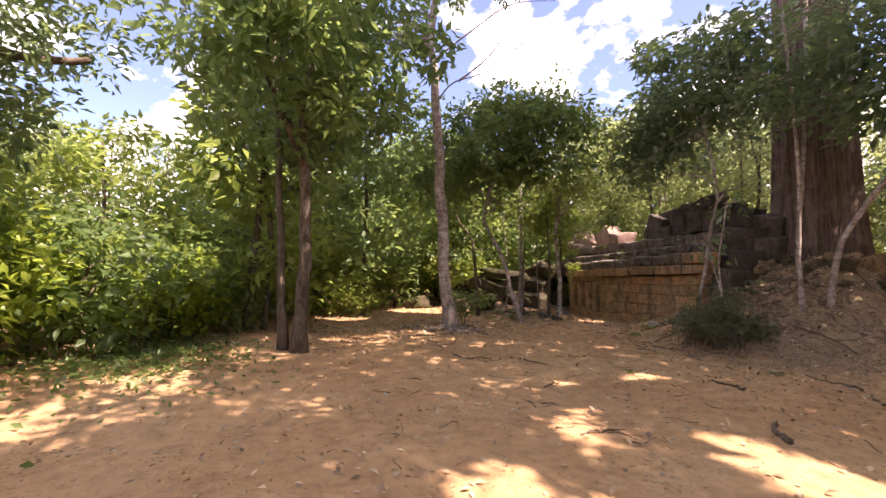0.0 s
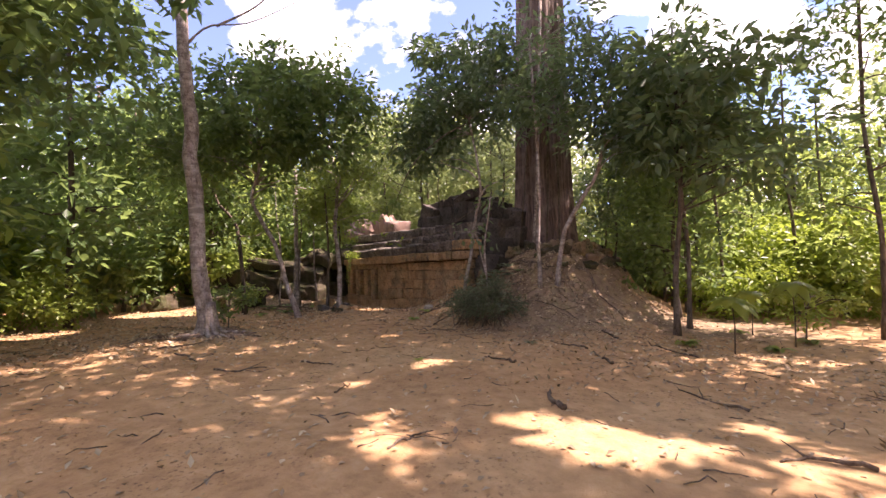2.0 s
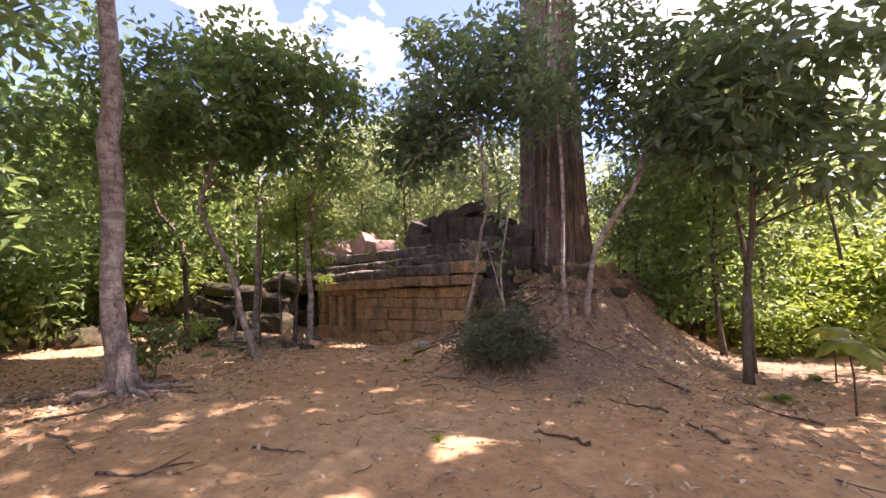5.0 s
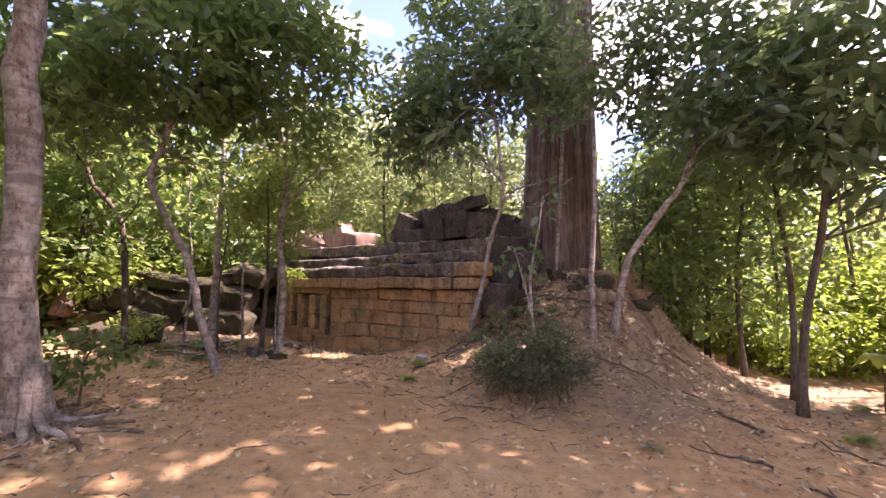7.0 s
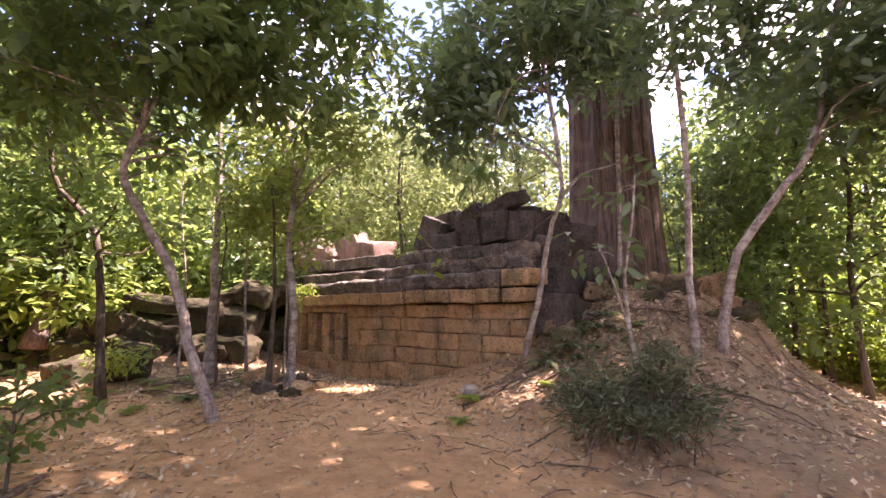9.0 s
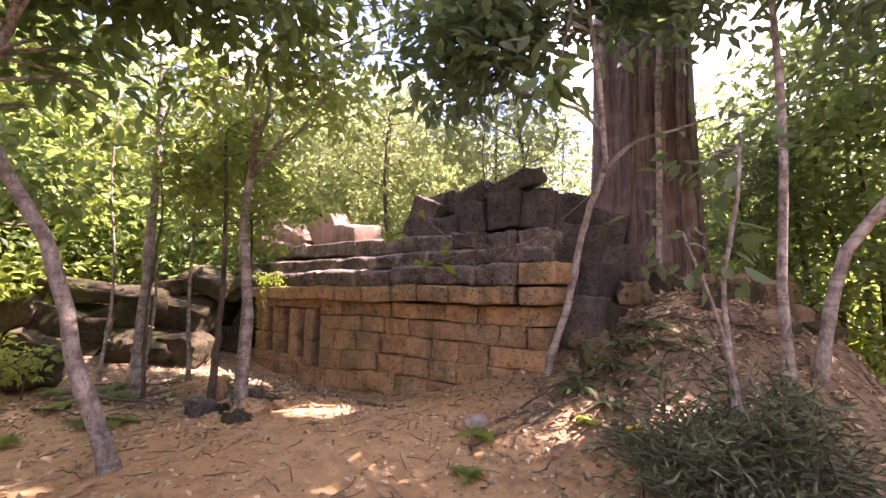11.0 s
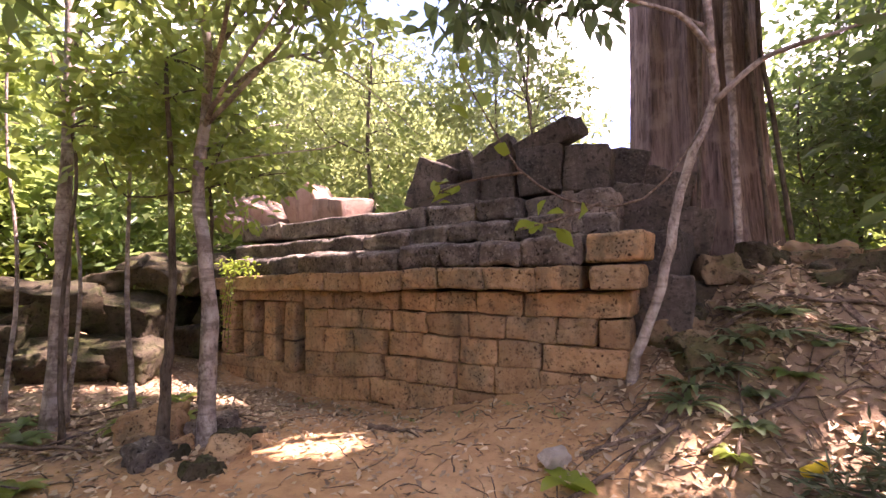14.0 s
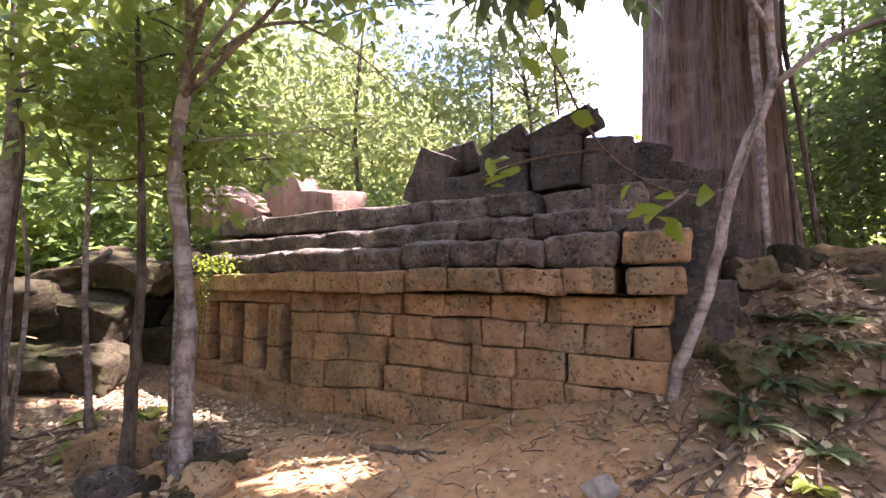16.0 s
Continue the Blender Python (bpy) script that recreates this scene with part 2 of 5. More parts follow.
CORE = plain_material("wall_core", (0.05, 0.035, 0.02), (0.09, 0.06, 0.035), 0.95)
BIGBARK = bark_material("reddish_bark", (0.072, 0.05, 0.042), (0.165, 0.117, 0.097), (0.27, 0.205, 0.172), 0.05, 12.0)
PALEBARK = bark_material("pale_bark", (0.15, 0.118, 0.098), (0.34, 0.28, 0.24), (0.54, 0.48, 0.42), 0.6, 8.0, 0.7)
DARKBARK = bark_material("dark_bark", (0.055, 0.042, 0.03), (0.11, 0.085, 0.06), (0.19, 0.155, 0.12), 0.25, 11.0)
TWIG = bark_material("dry_twig", (0.07, 0.048, 0.032), (0.14, 0.10, 0.07), (0.26, 0.20, 0.15), 1.0, 14.0)
ROOT = bark_material("root_bark", (0.10, 0.06, 0.04), (0.19, 0.13, 0.09), (0.33, 0.25, 0.19), 1.0, 14.0)
LEAF_MID = leaf_material("leaf_mid", (0.056, 0.096, 0.036), (0.104, 0.168, 0.060), (0.34, 0.47, 0.13), 0.5)
LEAF_DARK = leaf_material("leaf_dark", (0.055, 0.088, 0.050), (0.105, 0.150, 0.085), (0.30, 0.42, 0.15), 0.46, 0.28)
LEAF_LIGHT = leaf_material("leaf_light", (0.095, 0.135, 0.024), (0.17, 0.22, 0.038), (0.48, 0.60, 0.15), 0.52)
LEAF_PALE = leaf_material("leaf_pale", (0.085, 0.12, 0.04), (0.16, 0.20, 0.066), (0.43, 0.51, 0.19), 0.5)
LEAF_LIME = leaf_material("leaf_lime", (0.12, 0.19, 0.026), (0.21, 0.285, 0.038), (0.42, 0.53, 0.07), 0.45)
LITTER = leaf_material("dead_leaf", (0.22, 0.15, 0.10), (0.48, 0.37, 0.26), (0.30, 0.18, 0.09), 0.1, 0.7)
DRYGREEN = leaf_material("grey_green_needle", (0.06, 0.08, 0.046), (0.155, 0.18, 0.11), (0.18, 0.23, 0.10), 0.25, 0.6)
YELLOW = plain_material("yellow_plastic", (0.62, 0.42, 0.01), (0.75, 0.55, 0.02), 0.35)
WHITEROCK = stone_material("pale_rock", (0.42, 0.38, 0.32), (0.55, 0.5, 0.43), (0.66, 0.62, 0.55), (0.3, 0.26, 0.2), 0.62, 9.0, 0.2)


# ---- mesh helpers ----
RNG = np.random.default_rng(7)


def link_mesh(name, verts, faces, material, parent=None, label="", smooth=False):
    me = bpy.data.meshes.new(name)
    me.from_pydata(verts, [], faces)
    me.materials.append(material)
    if smooth:
        me.polygons.foreach_set("use_smooth", np.ones(len(me.polygons), bool))
    me.update()
    ob = new(name, me)
    if parent:
        ob.parent = parent
    if label:
        ob["label"] = label
    return ob


def part(name, bm, material, parent=None, label="", smooth=False):
    me = bpy.data.meshes.new(name)
    bm.to_mesh(me)
    bm.free()
    me.materials.append(material)
    if smooth:
        me.polygons.foreach_set("use_smooth", np.ones(len(me.polygons), bool))
    ob = new(name, me)
    if parent:
        ob.parent = parent
    if label:
        ob["label"] = label
    return ob


def empty(name, at, label, category, group="", kind=""):
    ob = new(name)
    ob.empty_display_size = 0.2
    ob.location = at
    return tagged(ob, label, category, group, kind)


def ease(v):
    v = np.clip(v, 0, 1)
    return v * v * (3 - 2 * v)


def lumps(x, y):
    """Gentle unevenness of trodden earth."""
    return (0.030 * np.sin(1.3 * x + 0.7 * y + 1) * np.sin(0.9 * y - 0.5 * x) + 0.016 * np.sin(3.1 * x - 1.7 * y) * np.sin(2.7 * y + 1.1 * x + 2)
            + 0.007 * np.sin(7.3 * x + 3.1 * y) * np.sin(6.1 * y - 4.7 * x))


def ground_z(x, y):
    x, y = np.asarray(x, float), np.asarray(y, float)
    z = 0.2 * ease((4.5 - x) / 4.5)
    dx = (x - 4.6) * np.where(x > 4.6, 1.6, 1.12)
    r = np.hypot(dx, (y - 6.9) * np.where(y > 6.9, 0.8, 1.0))
    z = z + 1.75 * ease((5.5 - r) / 4.8)
    z = z + 0.95 * ease((-3.6 - x) / 4.5) * ease((y - 1.8) / 3.5) * ease((16 + x) / 6)
    z = z - 0.22 * ease((x - 5.5) / 4) * ease((y + 4) / 4)
    z = z - 0.3 * ease((np.hypot(x, y) - 18) / 30)
    # the wall's foot lies a little lower, the bank under the great tree is steep
    u, v = 0.942 * x - 0.335 * (y - 5.17), 0.335 * x + 0.942 * (y - 5.17)
    z = z - 0.24 * np.exp(-((v + 0.15) / 0.75) ** 2) * ease((1.9 - u) / 2.6) * ease((u + 5.0) / 1.5)
    z = z + 0.26 * ease((3.6 - r) / 0.8) * ease((x - 3.2) / 0.9)
    rugged = ease((3.9 - r) / 1.6)
    z = z + rugged * (0.085 * np.sin(4.3 * x + 1.1 * y) * np.sin(3.7 * y - 2.1 * x + 1) + 0.045 * np.sin(9.1 * x - 2.3 * y + 2) * np.sin(8.3 * y + 3.1 * x))
    return z + lumps(x, y)


def tube(path, radii, sides=8, rough=0.06, seed=0, flute=0.0, caps=True):
    """Verts and faces of a tapered, slightly knotted tube along a path."""
    path = np.asarray(path, float)
    radii = np.asarray(radii, float)
    rng = np.random.default_rng(seed)
    ahead = np.gradient(path, axis=0)
    ahead /= np.linalg.norm(ahead, axis=1)[:, None] + 1e-9
    ref = np.array([1.0, 0.15, 0.1]) if abs(ahead[0][0]) < 0.8 else np.array([0.1, 1.0, 0.1])
    verts, faces = [], []
    ang = np.linspace(0, 2 * np.pi, sides, endpoint=False)
    for k, (p, a) in enumerate(zip(path, ahead)):
        s = np.cross(a, ref)
        s /= np.linalg.norm(s)
        q = np.cross(a, s)
        rr = radii[k] * (1 + rough * rng.normal(size=sides) + flute * np.cos(ang * 5 + 0.4))
        verts += [tuple(p + rr[i] * (np.cos(ang[i]) * s + np.sin(ang[i]) * q)) for i in range(sides)]
    n = len(path)
    for k in range(n - 1):
        for i in range(sides):
            j = (i + 1) % sides
            faces.append((k * sides + i, k * sides + j, (k + 1) * sides + j, (k + 1) * sides + i))
    if caps:
        faces.append(tuple(range(sides))[::-1])
        faces.append(tuple((n - 1) * sides + i for i in range(sides)))
    return verts, faces


def smooth_path(points, steps):
    """A soft curve through the points."""
    pts = np.asarray(points, float)
    out = []
    for s in np.linspace(0, 1, steps):
        k = min(int(s * (len(pts) - 1)), len(pts) - 2)
        f = s * (len(pts) - 1) - k
        p0, p1, p2, p3 = pts[max(k - 1, 0)], pts[k], pts[k + 1], pts[min(k + 2, len(pts) - 1)]
        out.append(0.5 * (2 * p1 + (p2 - p0) * f + (2 * p0 - 5 * p1 + 4 * p2 - p3) * f**2 + (3 * p1 - p0 - 3 * p2 + p3) * f**3))
    return np.array(out)


def merge(pieces):
    verts, faces = [], []
    for v, f in pieces:
        n = len(verts)
        verts += v
        faces += [tuple(i + n for i in face) for face in f]
    return verts, faces


def leaf_mesh(name, centres, length, width, material, parent=None, label="", droop=0.35, outward=None, flat=0.5, seed=0, kind="", fine=False):
    """Folded leaves at the centres, one small mesh island each."""
    rng = np.random.default_rng(seed)
    n = len(centres)
    c = np.asarray(centres, float)
    d = rng.normal(size=(n, 3)) * (1, 1, 0.5)
    if outward is not None:
        d += 1.1 * outward
    d[:, 2] -= droop
    d /= np.linalg.norm(d, axis=1)[:, None]
    up = rng.normal(size=(n, 3)) * (1 - flat) + (0, 0, flat * 1.5)
    s = np.cross(d, up)
    s /= np.linalg.norm(s, axis=1)[:, None] + 1e-9
    nn = np.cross(s, d)
    ln = (length * rng.uniform(0.6, 1.25, n))[:, None]
    wd = (width * rng.uniform(0.7, 1.2, n))[:, None]
    if fine:
        side = [(0.22, 0.36, 0.10), (0.55, 0.5, 0.15)]
        left = [c + d * ln * a + s * wd * b + nn * wd * e for a, b, e in side]
        right = [c + d * ln * a - s * wd * b + nn * wd * e for a, b, e in side[::-1]]
        v = np.stack([c, *left, c + d * ln - nn * ln * 0.12, *right], 1).reshape(-1, 3)
        k = np.arange(n)[:, None] * 6
        face = np.concatenate([k + [0, 1, 2, 3], k + [0, 3, 4, 5]], 1).reshape(-1, 4)
    else:
        v = np.stack([c, c + d * ln * 0.42 + s * wd / 2 + nn * wd * 0.16, c + d * ln - nn * ln * 0.12, c + d * ln * 0.42 - s * wd / 2 + nn * wd * 0.16], 1).reshape(-1, 3)
        k = np.arange(n)[:, None] * 4
        face = np.concatenate([k + [0, 1, 2], k + [0, 2, 3]], 1).reshape(-1, 3)
    me = bpy.data.meshes.new(name)
    me.vertices.add(len(v))
    me.vertices.foreach_set("co", v.ravel())
    me.loops.add(face.size)
    me.loops.foreach_set("vertex_index", face.ravel())
    me.polygons.add(len(face))
    me.polygons.foreach_set("loop_start", np.arange(0, face.size, face.shape[1]))
    me.polygons.foreach_set("loop_total", np.full(len(face), face.shape[1]))
    me.materials.append(material)
    me.update(calc_edges=True)
    ob = new(name, me)
    if parent:
        ob.parent = parent
    return tagged(ob, label, "", "", kind)


def clump_points(centres, radius, per, rng, squash=0.75):
    """Points in loose clumps round the centres, with the way out of each clump."""
    cs = np.repeat(np.asarray(centres, float), per, 0)
    d = rng.normal(size=(len(cs), 3))
    d /= np.linalg.norm(d, axis=1)[:, None]
    r = radius * rng.uniform(0.25, 1.0, len(cs)) ** 0.6
    d2 = d * (1, 1, squash)
    return cs + d2 * r[:, None], d


# open places in the canopy through which the sun reaches the ground
SUN_GAPS = [((7.4, -2.65, 0.0), 0.55), ((6.8, -2.5, 0.0), 0.32), ((8.0, -2.45, 0.0), 0.36), ((5.75, -3.5, 0.0), 0.3), ((5.45, -3.15, 0.0), 0.2), ((6.5, -4.85, 0.0), 0.42), ((7.2, -4.5, 0.0), 0.45), ((8.7, -1.4, 0.0), 0.3), ((7.0, -1.05, 0.0), 0.22), ((4.34, -2.1, 0.0), 0.2), ((4.83, -7.2, 0.0), 0.15), ((4.68, -0.95, 0.0), 0.36), ((-1.0, 5.8, 2.3), 0.8), ((8.6, 10.5, 1.2), 1.4), ((9.5, 13.0, 1.5), 1.4), ((-0.4, 3.6, 0.2), 0.5), ((-1.2, 4.3, 0.2), 0.32), ((2.9, 3.3, 0.5), 0.3), ((-2.6, 6.3, 2.3), 1.1), ((-6.5, 1.5, 0.6), 1.7), ((-5.0, -3.0, 0.2), 1.0), ((3.6, 3.9, 0.8), 0.18), ((-0.3, -8.6, 1.5), 1.0), ((-1.8, -7.8, 1.4), 1.2), ((-3.0, -8.6, 1.6), 1.2), ((9.8, 7.8, 1.0), 1.5), ((8.9, 6.6, 0.8), 1.3), ((11.2, 9.2, 2.0), 1.0), ((4.0, 3.2, 0.7), 0.3), ((-3.2, 2.8, 3.6), 1.2), ((-5.2, 1.2, 3.6), 0.9), ((-2.2, 4.2, 3.2), 0.8)]


def sunlit(points):
    """Which of the points stand in one of the gaps."""
    ray, hit = np.array(SUN_DIR), np.zeros(len(points), bool)
    for place, radius in SUN_GAPS:
        rel = points - np.array(place)
        along = rel @ ray
        hit |= (np.linalg.norm(rel - along[:, None] * ray, axis=1) < radius) & (along > 2.0)
    return hit


def crown_centres(centre, radii, count, rng, hollow=0.35):
    d = rng.normal(size=(count, 3))
    d /= np.linalg.norm(d, axis=1)[:, None]
    r = rng.uniform(hollow, 1.0, count) ** 0.7
    return np.asarray(centre) + d * r[:, None] * np.asarray(radii)


def tree(name, label, trunk, r0, r1, crowns, leaf, mat, bark, seed, group="", limbs=8, sides=9, leaf_len=0.2, leaf_wid=0.085, clump=0.5, category="tree", steps=14, drop=0.35, flat=0.5, fine=True):
    """A tree from its trunk's line and its crowns: (centre, radii, clumps, leaves in each)."""
    rng = np.random.default_rng(seed)
    base = np.array(trunk[0], float)
    top = empty(name, base, label, category, group)
    path = smooth_path(trunk, steps) - base
    path[1:-1, :2] += rng.normal(size=(steps - 2, 2)) * r0 * 0.12
    path[0, 2] -= 0.15
    f = np.linspace(0, 1, steps)
    radii = r0 + (r1 - r0) * f
    radii[0] *= 1.55
    radii[1] *= 1.12
    v, fc = tube(path, radii, sides, 0.05, seed)
    link_mesh("trunk", v, fc, bark, top, smooth=True)
    pts, outs = [], []
    for centre, rad, clumps, per in crowns:
        cs = crown_centres(np.array(centre) - base, rad, clumps, rng)
        p, o = clump_points(cs, clump, per, rng)
        shade = ~sunlit(p + base)
        p, o = p[shade], o[shade]
        pts.append(p)
        outs.append(o)
        for c in cs[:limbs]:
            if sunlit((c + base)[None])[0]:
                continue
            k = int(np.clip(np.searchsorted(path[:, 2], c[2] - 0.45 * np.hypot(*(c[:2] - path[-1, :2]))), steps // 3, steps - 1))
            a = path[k]
            mid = (a + c) / 2 + rng.normal(size=3) * 0.12 * np.linalg.norm(c - a) + (0, 0, 0.1 * np.linalg.norm(c - a))
            q = smooth_path([a, mid, c], 7)
            link_mesh("branch", *tube(q, np.linspace(max(radii[k] * 0.55, 0.012), 0.007, 7), 5, 0.05, seed), bark, top, smooth=True)
    leaf_mesh("crown", np.concatenate(pts), leaf_len, leaf_wid, mat, top, droop=drop, outward=np.concatenate(outs), seed=seed, flat=flat, fine=fine)
    return top


def block(name, size, material, seed, parent=None, rough=0.012, soft=0.03, label="", cuts=4, pits=0.0):
    """A worn stone block about its own centre, with chipped edges and pits."""
    bm = bmesh.new()
    bmesh.ops.create_cube(bm, size=2.0)
    bmesh.ops.subdivide_edges(bm, edges=bm.edges[:], cuts=cuts, use_grid_fill=True)
    half = Vector(size) / 2
    off = Vector((seed * 3.17 % 50, seed * 1.31 % 50, seed * 0.77 % 50))
    soft = min(soft, 0.45 * min(half))
    inner = 1 - 2 / (cuts + 1)
    for v in bm.verts:
        p = Vector()
        for i in range(3):
            c = v.co[i]
            edge = 1 - 1.0 * soft / half[i]
            if abs(abs(c) - inner) < 1e-3:
                c = math.copysign(max(edge, 0.3), c)
            p[i] = c * half[i]
        chip = soft * (1 + 1.1 * max(0.0, noise.noise(p * 5 + off)))
        core = Vector([max(-half[i] + chip, min(half[i] - chip, p[i])) for i in range(3)])
        away = p - core
        if away.length > chip:
            away = away.normalized() * chip
        p = core + away
        p += noise.noise_vector(p * 1.8 + off) * rough * 1.3 + noise.noise_vector(p * 9 + off) * rough
        if pits and v.co.y < -0.9:
            near = noise.voronoi(p * 13 + off)[0][0]
            p.y += pits * max(0.0, 0.42 - near) * 2.4 * max(0.0, 0.3 + noise.noise(p * 3 + off))
            p.y += 0.5 * pits * noise.noise(p * 26 + off)
        v.co = p
    return part(name, bm, material, parent, label, smooth=True)


# ---- ground ----
def make_ground():
    n = 300
    s = np.linspace(-1, 1, n)
    co = 13 * s + 500 * np.sign(s) * np.abs(s) ** 7
    gx, gy = np.meshgrid(co + 2.0, co + 0.5, indexing="ij")
    gz = ground_z(gx, gy)
    verts = np.stack([gx, gy, gz], -1).reshape(-1, 3)
    i = np.arange(n - 1)
    a = (i[:, None] * n + i[None]).ravel()
    faces = np.stack([a, a + n, a + n + 1, a + 1], 1)
    ob = link_mesh("ground", verts.tolist(), faces.tolist(), SOIL, smooth=True)
    tagged(ob, "bare reddish sandy earth with trampled dry leaves", "ground", "", "structure")


make_ground()

# ---- temple: u along the front, v into the building ----
WALL_O, WALL_YAW = Vector((0, 5.17, 0)), math.atan2(-0.335, 0.942)
TEMPLE = pose(*WALL_O, 0, 0, math.degrees(WALL_YAW))
temple = empty("temple_ruin", WALL_O, "ruined laterite temple wing with collapsed corbelled roof", "temple")
temple.rotation_euler = (0, 0, WALL_YAW)


def box_part(name, lo, hi, material, parent):
    bm = bmesh.new()
    bmesh.ops.create_cube(bm, size=1.0)
    for v in bm.verts:
        v.co = Vector([(lo[i] + hi[i]) / 2 + v.co[i] * (hi[i] - lo[i]) for i in range(3)])
    return part(name, bm, material, parent)


# very dark filler boxes close the gaps, so joints and window recess look deep
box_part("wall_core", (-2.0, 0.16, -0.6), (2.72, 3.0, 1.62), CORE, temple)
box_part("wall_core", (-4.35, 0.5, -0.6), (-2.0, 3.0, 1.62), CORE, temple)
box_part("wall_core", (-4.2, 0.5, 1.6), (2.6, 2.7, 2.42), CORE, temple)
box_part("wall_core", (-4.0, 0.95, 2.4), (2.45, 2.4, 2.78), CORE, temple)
seeds = iter(range(11, 9999))


def settle(u, z):
    """How far the masonry has sunk and leaned at a place of the front."""
    n = noise.noise_vector(Vector((0.9 * u, 3.3, 1.6 * z)))
    m = noise.noise_vector(Vector((3.1 * u, 8.1, 3.7 * z)))
    sag = -0.13 * float(ease((-0.3 - u) / 1.8)) * float(ease((1.15 - z) / 0.6)) if u > -2.6 else 0.0
    return 0.035 * n.x + 0.018 * m.x, 0.03 * n.z + 0.016 * m.z + sag


def wall_block(name, u0, u1, z0, z1, v0, v1, mat, gap=0.015, rough=0.013, soft=0.016, tilt=(0, 0, 0), label=""):
    k = next(seeds)
    rng = random.Random(k)
    ob = block(name, (u1 - u0 - gap, v1 - v0, z1 - z0 - gap), mat, k, temple, rough, soft, label, 9, 0.03)
    mid = Vector(((u0 + u1) / 2, (v0 + v1) / 2 + rng.uniform(-0.011, 0.011), (z0 + z1) / 2 + rng.uniform(-0.006, 0.006)))
    skew = [rng.uniform(-0.014, 0.014) for _ in range(4)]
    for v in ob.data.vertices:
        du, dz = settle(mid.x + v.co.x, mid.z + v.co.z)
        fx, fz = v.co.x / (u1 - u0), v.co.z / (z1 - z0)
        v.co.x += du + skew[0] * fz + skew[1] * fx
        v.co.z += dz + skew[2] * fx + skew[3] * fz
    ob.location = mid
    ob.rotation_euler = [radians(t + rng.uniform(-0.5, 0.5)) for t in tilt]
    return ob


# wall courses, each from its lower to its upper edge, with its upright joints
COURSES = [
    (1.335, 1.60, [-2.04, -1.36, -0.71, -0.10, 0.53, 1.09, 1.69, 2.82]),
    (1.05, 1.335, [-2.04, -1.45, -0.78, -0.24, 0.37, 0.96, 1.48, 2.07, 2.48, 2.79]),
    (0.74, 1.05, [-2.04, -1.55, -0.95, -0.33, 0.30, 0.84, 1.38, 1.91, 2.77]),
    (0.42, 0.74, [-2.04, -1.39, -0.40, 0.20, 0.80, 1.32, 1.88, 2.75]),
    (0.05, 0.42, [-4.4, -3.6, -2.75, -1.88, -1.2, -0.64, 0.05, 0.75, 1.35, 2.0, 2.76]),
    (-0.35, 0.05, [-4.4, -3.3, -2.2, -1.1, 0.0, 1.1, 2.0, 2.74]),
]
for z0, z1, cuts in COURSES:
    for u0, u1 in zip(cuts, cuts[1:]):
        deep = 0.0 if u0 > -2.1 else -0.02
        # the wall has split along one run of joints
        crack0, crack1 = (0.055 if u in (-0.10, -0.24, -0.33, -0.40) else 0.0 for u in (u0, u1))
        wall_block("stone_block", u0 + crack0, u1 - 0.3 * crack1, z0, z1, deep, 0.42, LATERITE)

# false window: sill, square balusters in front of a recess, lintel
wall_block("window_sill", -4.42, -2.06, 0.24, 0.42, -0.03, 0.42, LATERITE)
for u0, u1 in ((-4.45, -4.02), (-3.78, -3.36), (-3.14, -2.76), (-2.57, -2.24)):
    mid = 0.86 + 0.04 * math.sin(u0 * 5)
    wall_block("baluster", u0 + 0.02, u1 - 0.02, 0.42, mid, 0.0, 0.42, LATERITE, soft=0.03, rough=0.01)
    wall_block("baluster", u0 + 0.02, u1 - 0.02, mid, 1.42, 0.0, 0.42, LATERITE, soft=0.03, rough=0.01)
wall_block("lintel", -3.60, -2.04, 1.42, 1.62, -0.05, 0.45, LATERITE)
wall_block("lintel", -4.45, -3.60, 1.42, 1.62, -0.05, 0.45, LATERITE)

# cornice and stepped roof courses
for u0, u1 in ((-4.4, -3.3), (-3.3, -2.3), (-2.3, -1.35), (-1.35, -0.62), (-0.62, 0.07), (0.12, 0.69), (0.69, 1.30), (1.30, 1.91), (1.91, 2.36), (2.45, 2.92)):
    dz = 0.0 if u0 > 0 else -0.015
    wall_block("cornice_block", u0, u1, 1.62 + dz, 1.89 + dz, -0.19, 0.5, LATERITE, soft=0.025, rough=0.011)
for u0, u1 in ((-4.3, -3.45), (-3.45, -2.75), (-2.75, -2.02), (-2.02, -0.69), (-0.69, -0.02), (0.05, 0.67), (0.67, 1.21), (1.21, 1.76), (1.76, 2.38)):
    wall_block("roof_block", u0, u1, 1.90, 2.20, -0.13 if u0 > -3 else -0.05, 0.6, ROOFSTONE, soft=0.05, rough=0.036, tilt=(9 if u0 < 0 else 4, 0, 0))
wall_block("corner_block", 2.43, 2.97, 1.90, 2.20, -0.16, 0.55, LATERITE, soft=0.03, rough=0.012)
for u0, u1 in ((-4.3, -3.2), (-3.2, -1.80), (-1.80, -0.88), (-0.88, -0.05), (0.0, 0.62), (0.62, 1.05), (1.05, 1.55), (1.55, 2.32)):
    wall_block("roof_block", u0, u1, 2.20, 2.48, 0.16, 0.95, ROOFSTONE, soft=0.045, rough=0.036, tilt=(8 if u0 < 0 else 3, 0, 0))
for u0, u1, lift in ((-4.6, -3.3, 0.05), (-3.3, -1.6, 0.02), (-1.6, 0.02, 0.0), (0.07, 0.85, -0.02), (0.85, 1.50, -0.02), (1.58, 2.1, -0.06), (2.1, 2.62, -0.08)):
    wall_block("roof_block", u0, u1, 2.50 + lift, 2.82 + lift, 0.5, 1.35, ROOFSTONE, soft=0.035, rough=0.028, tilt=(2, 0, 0))
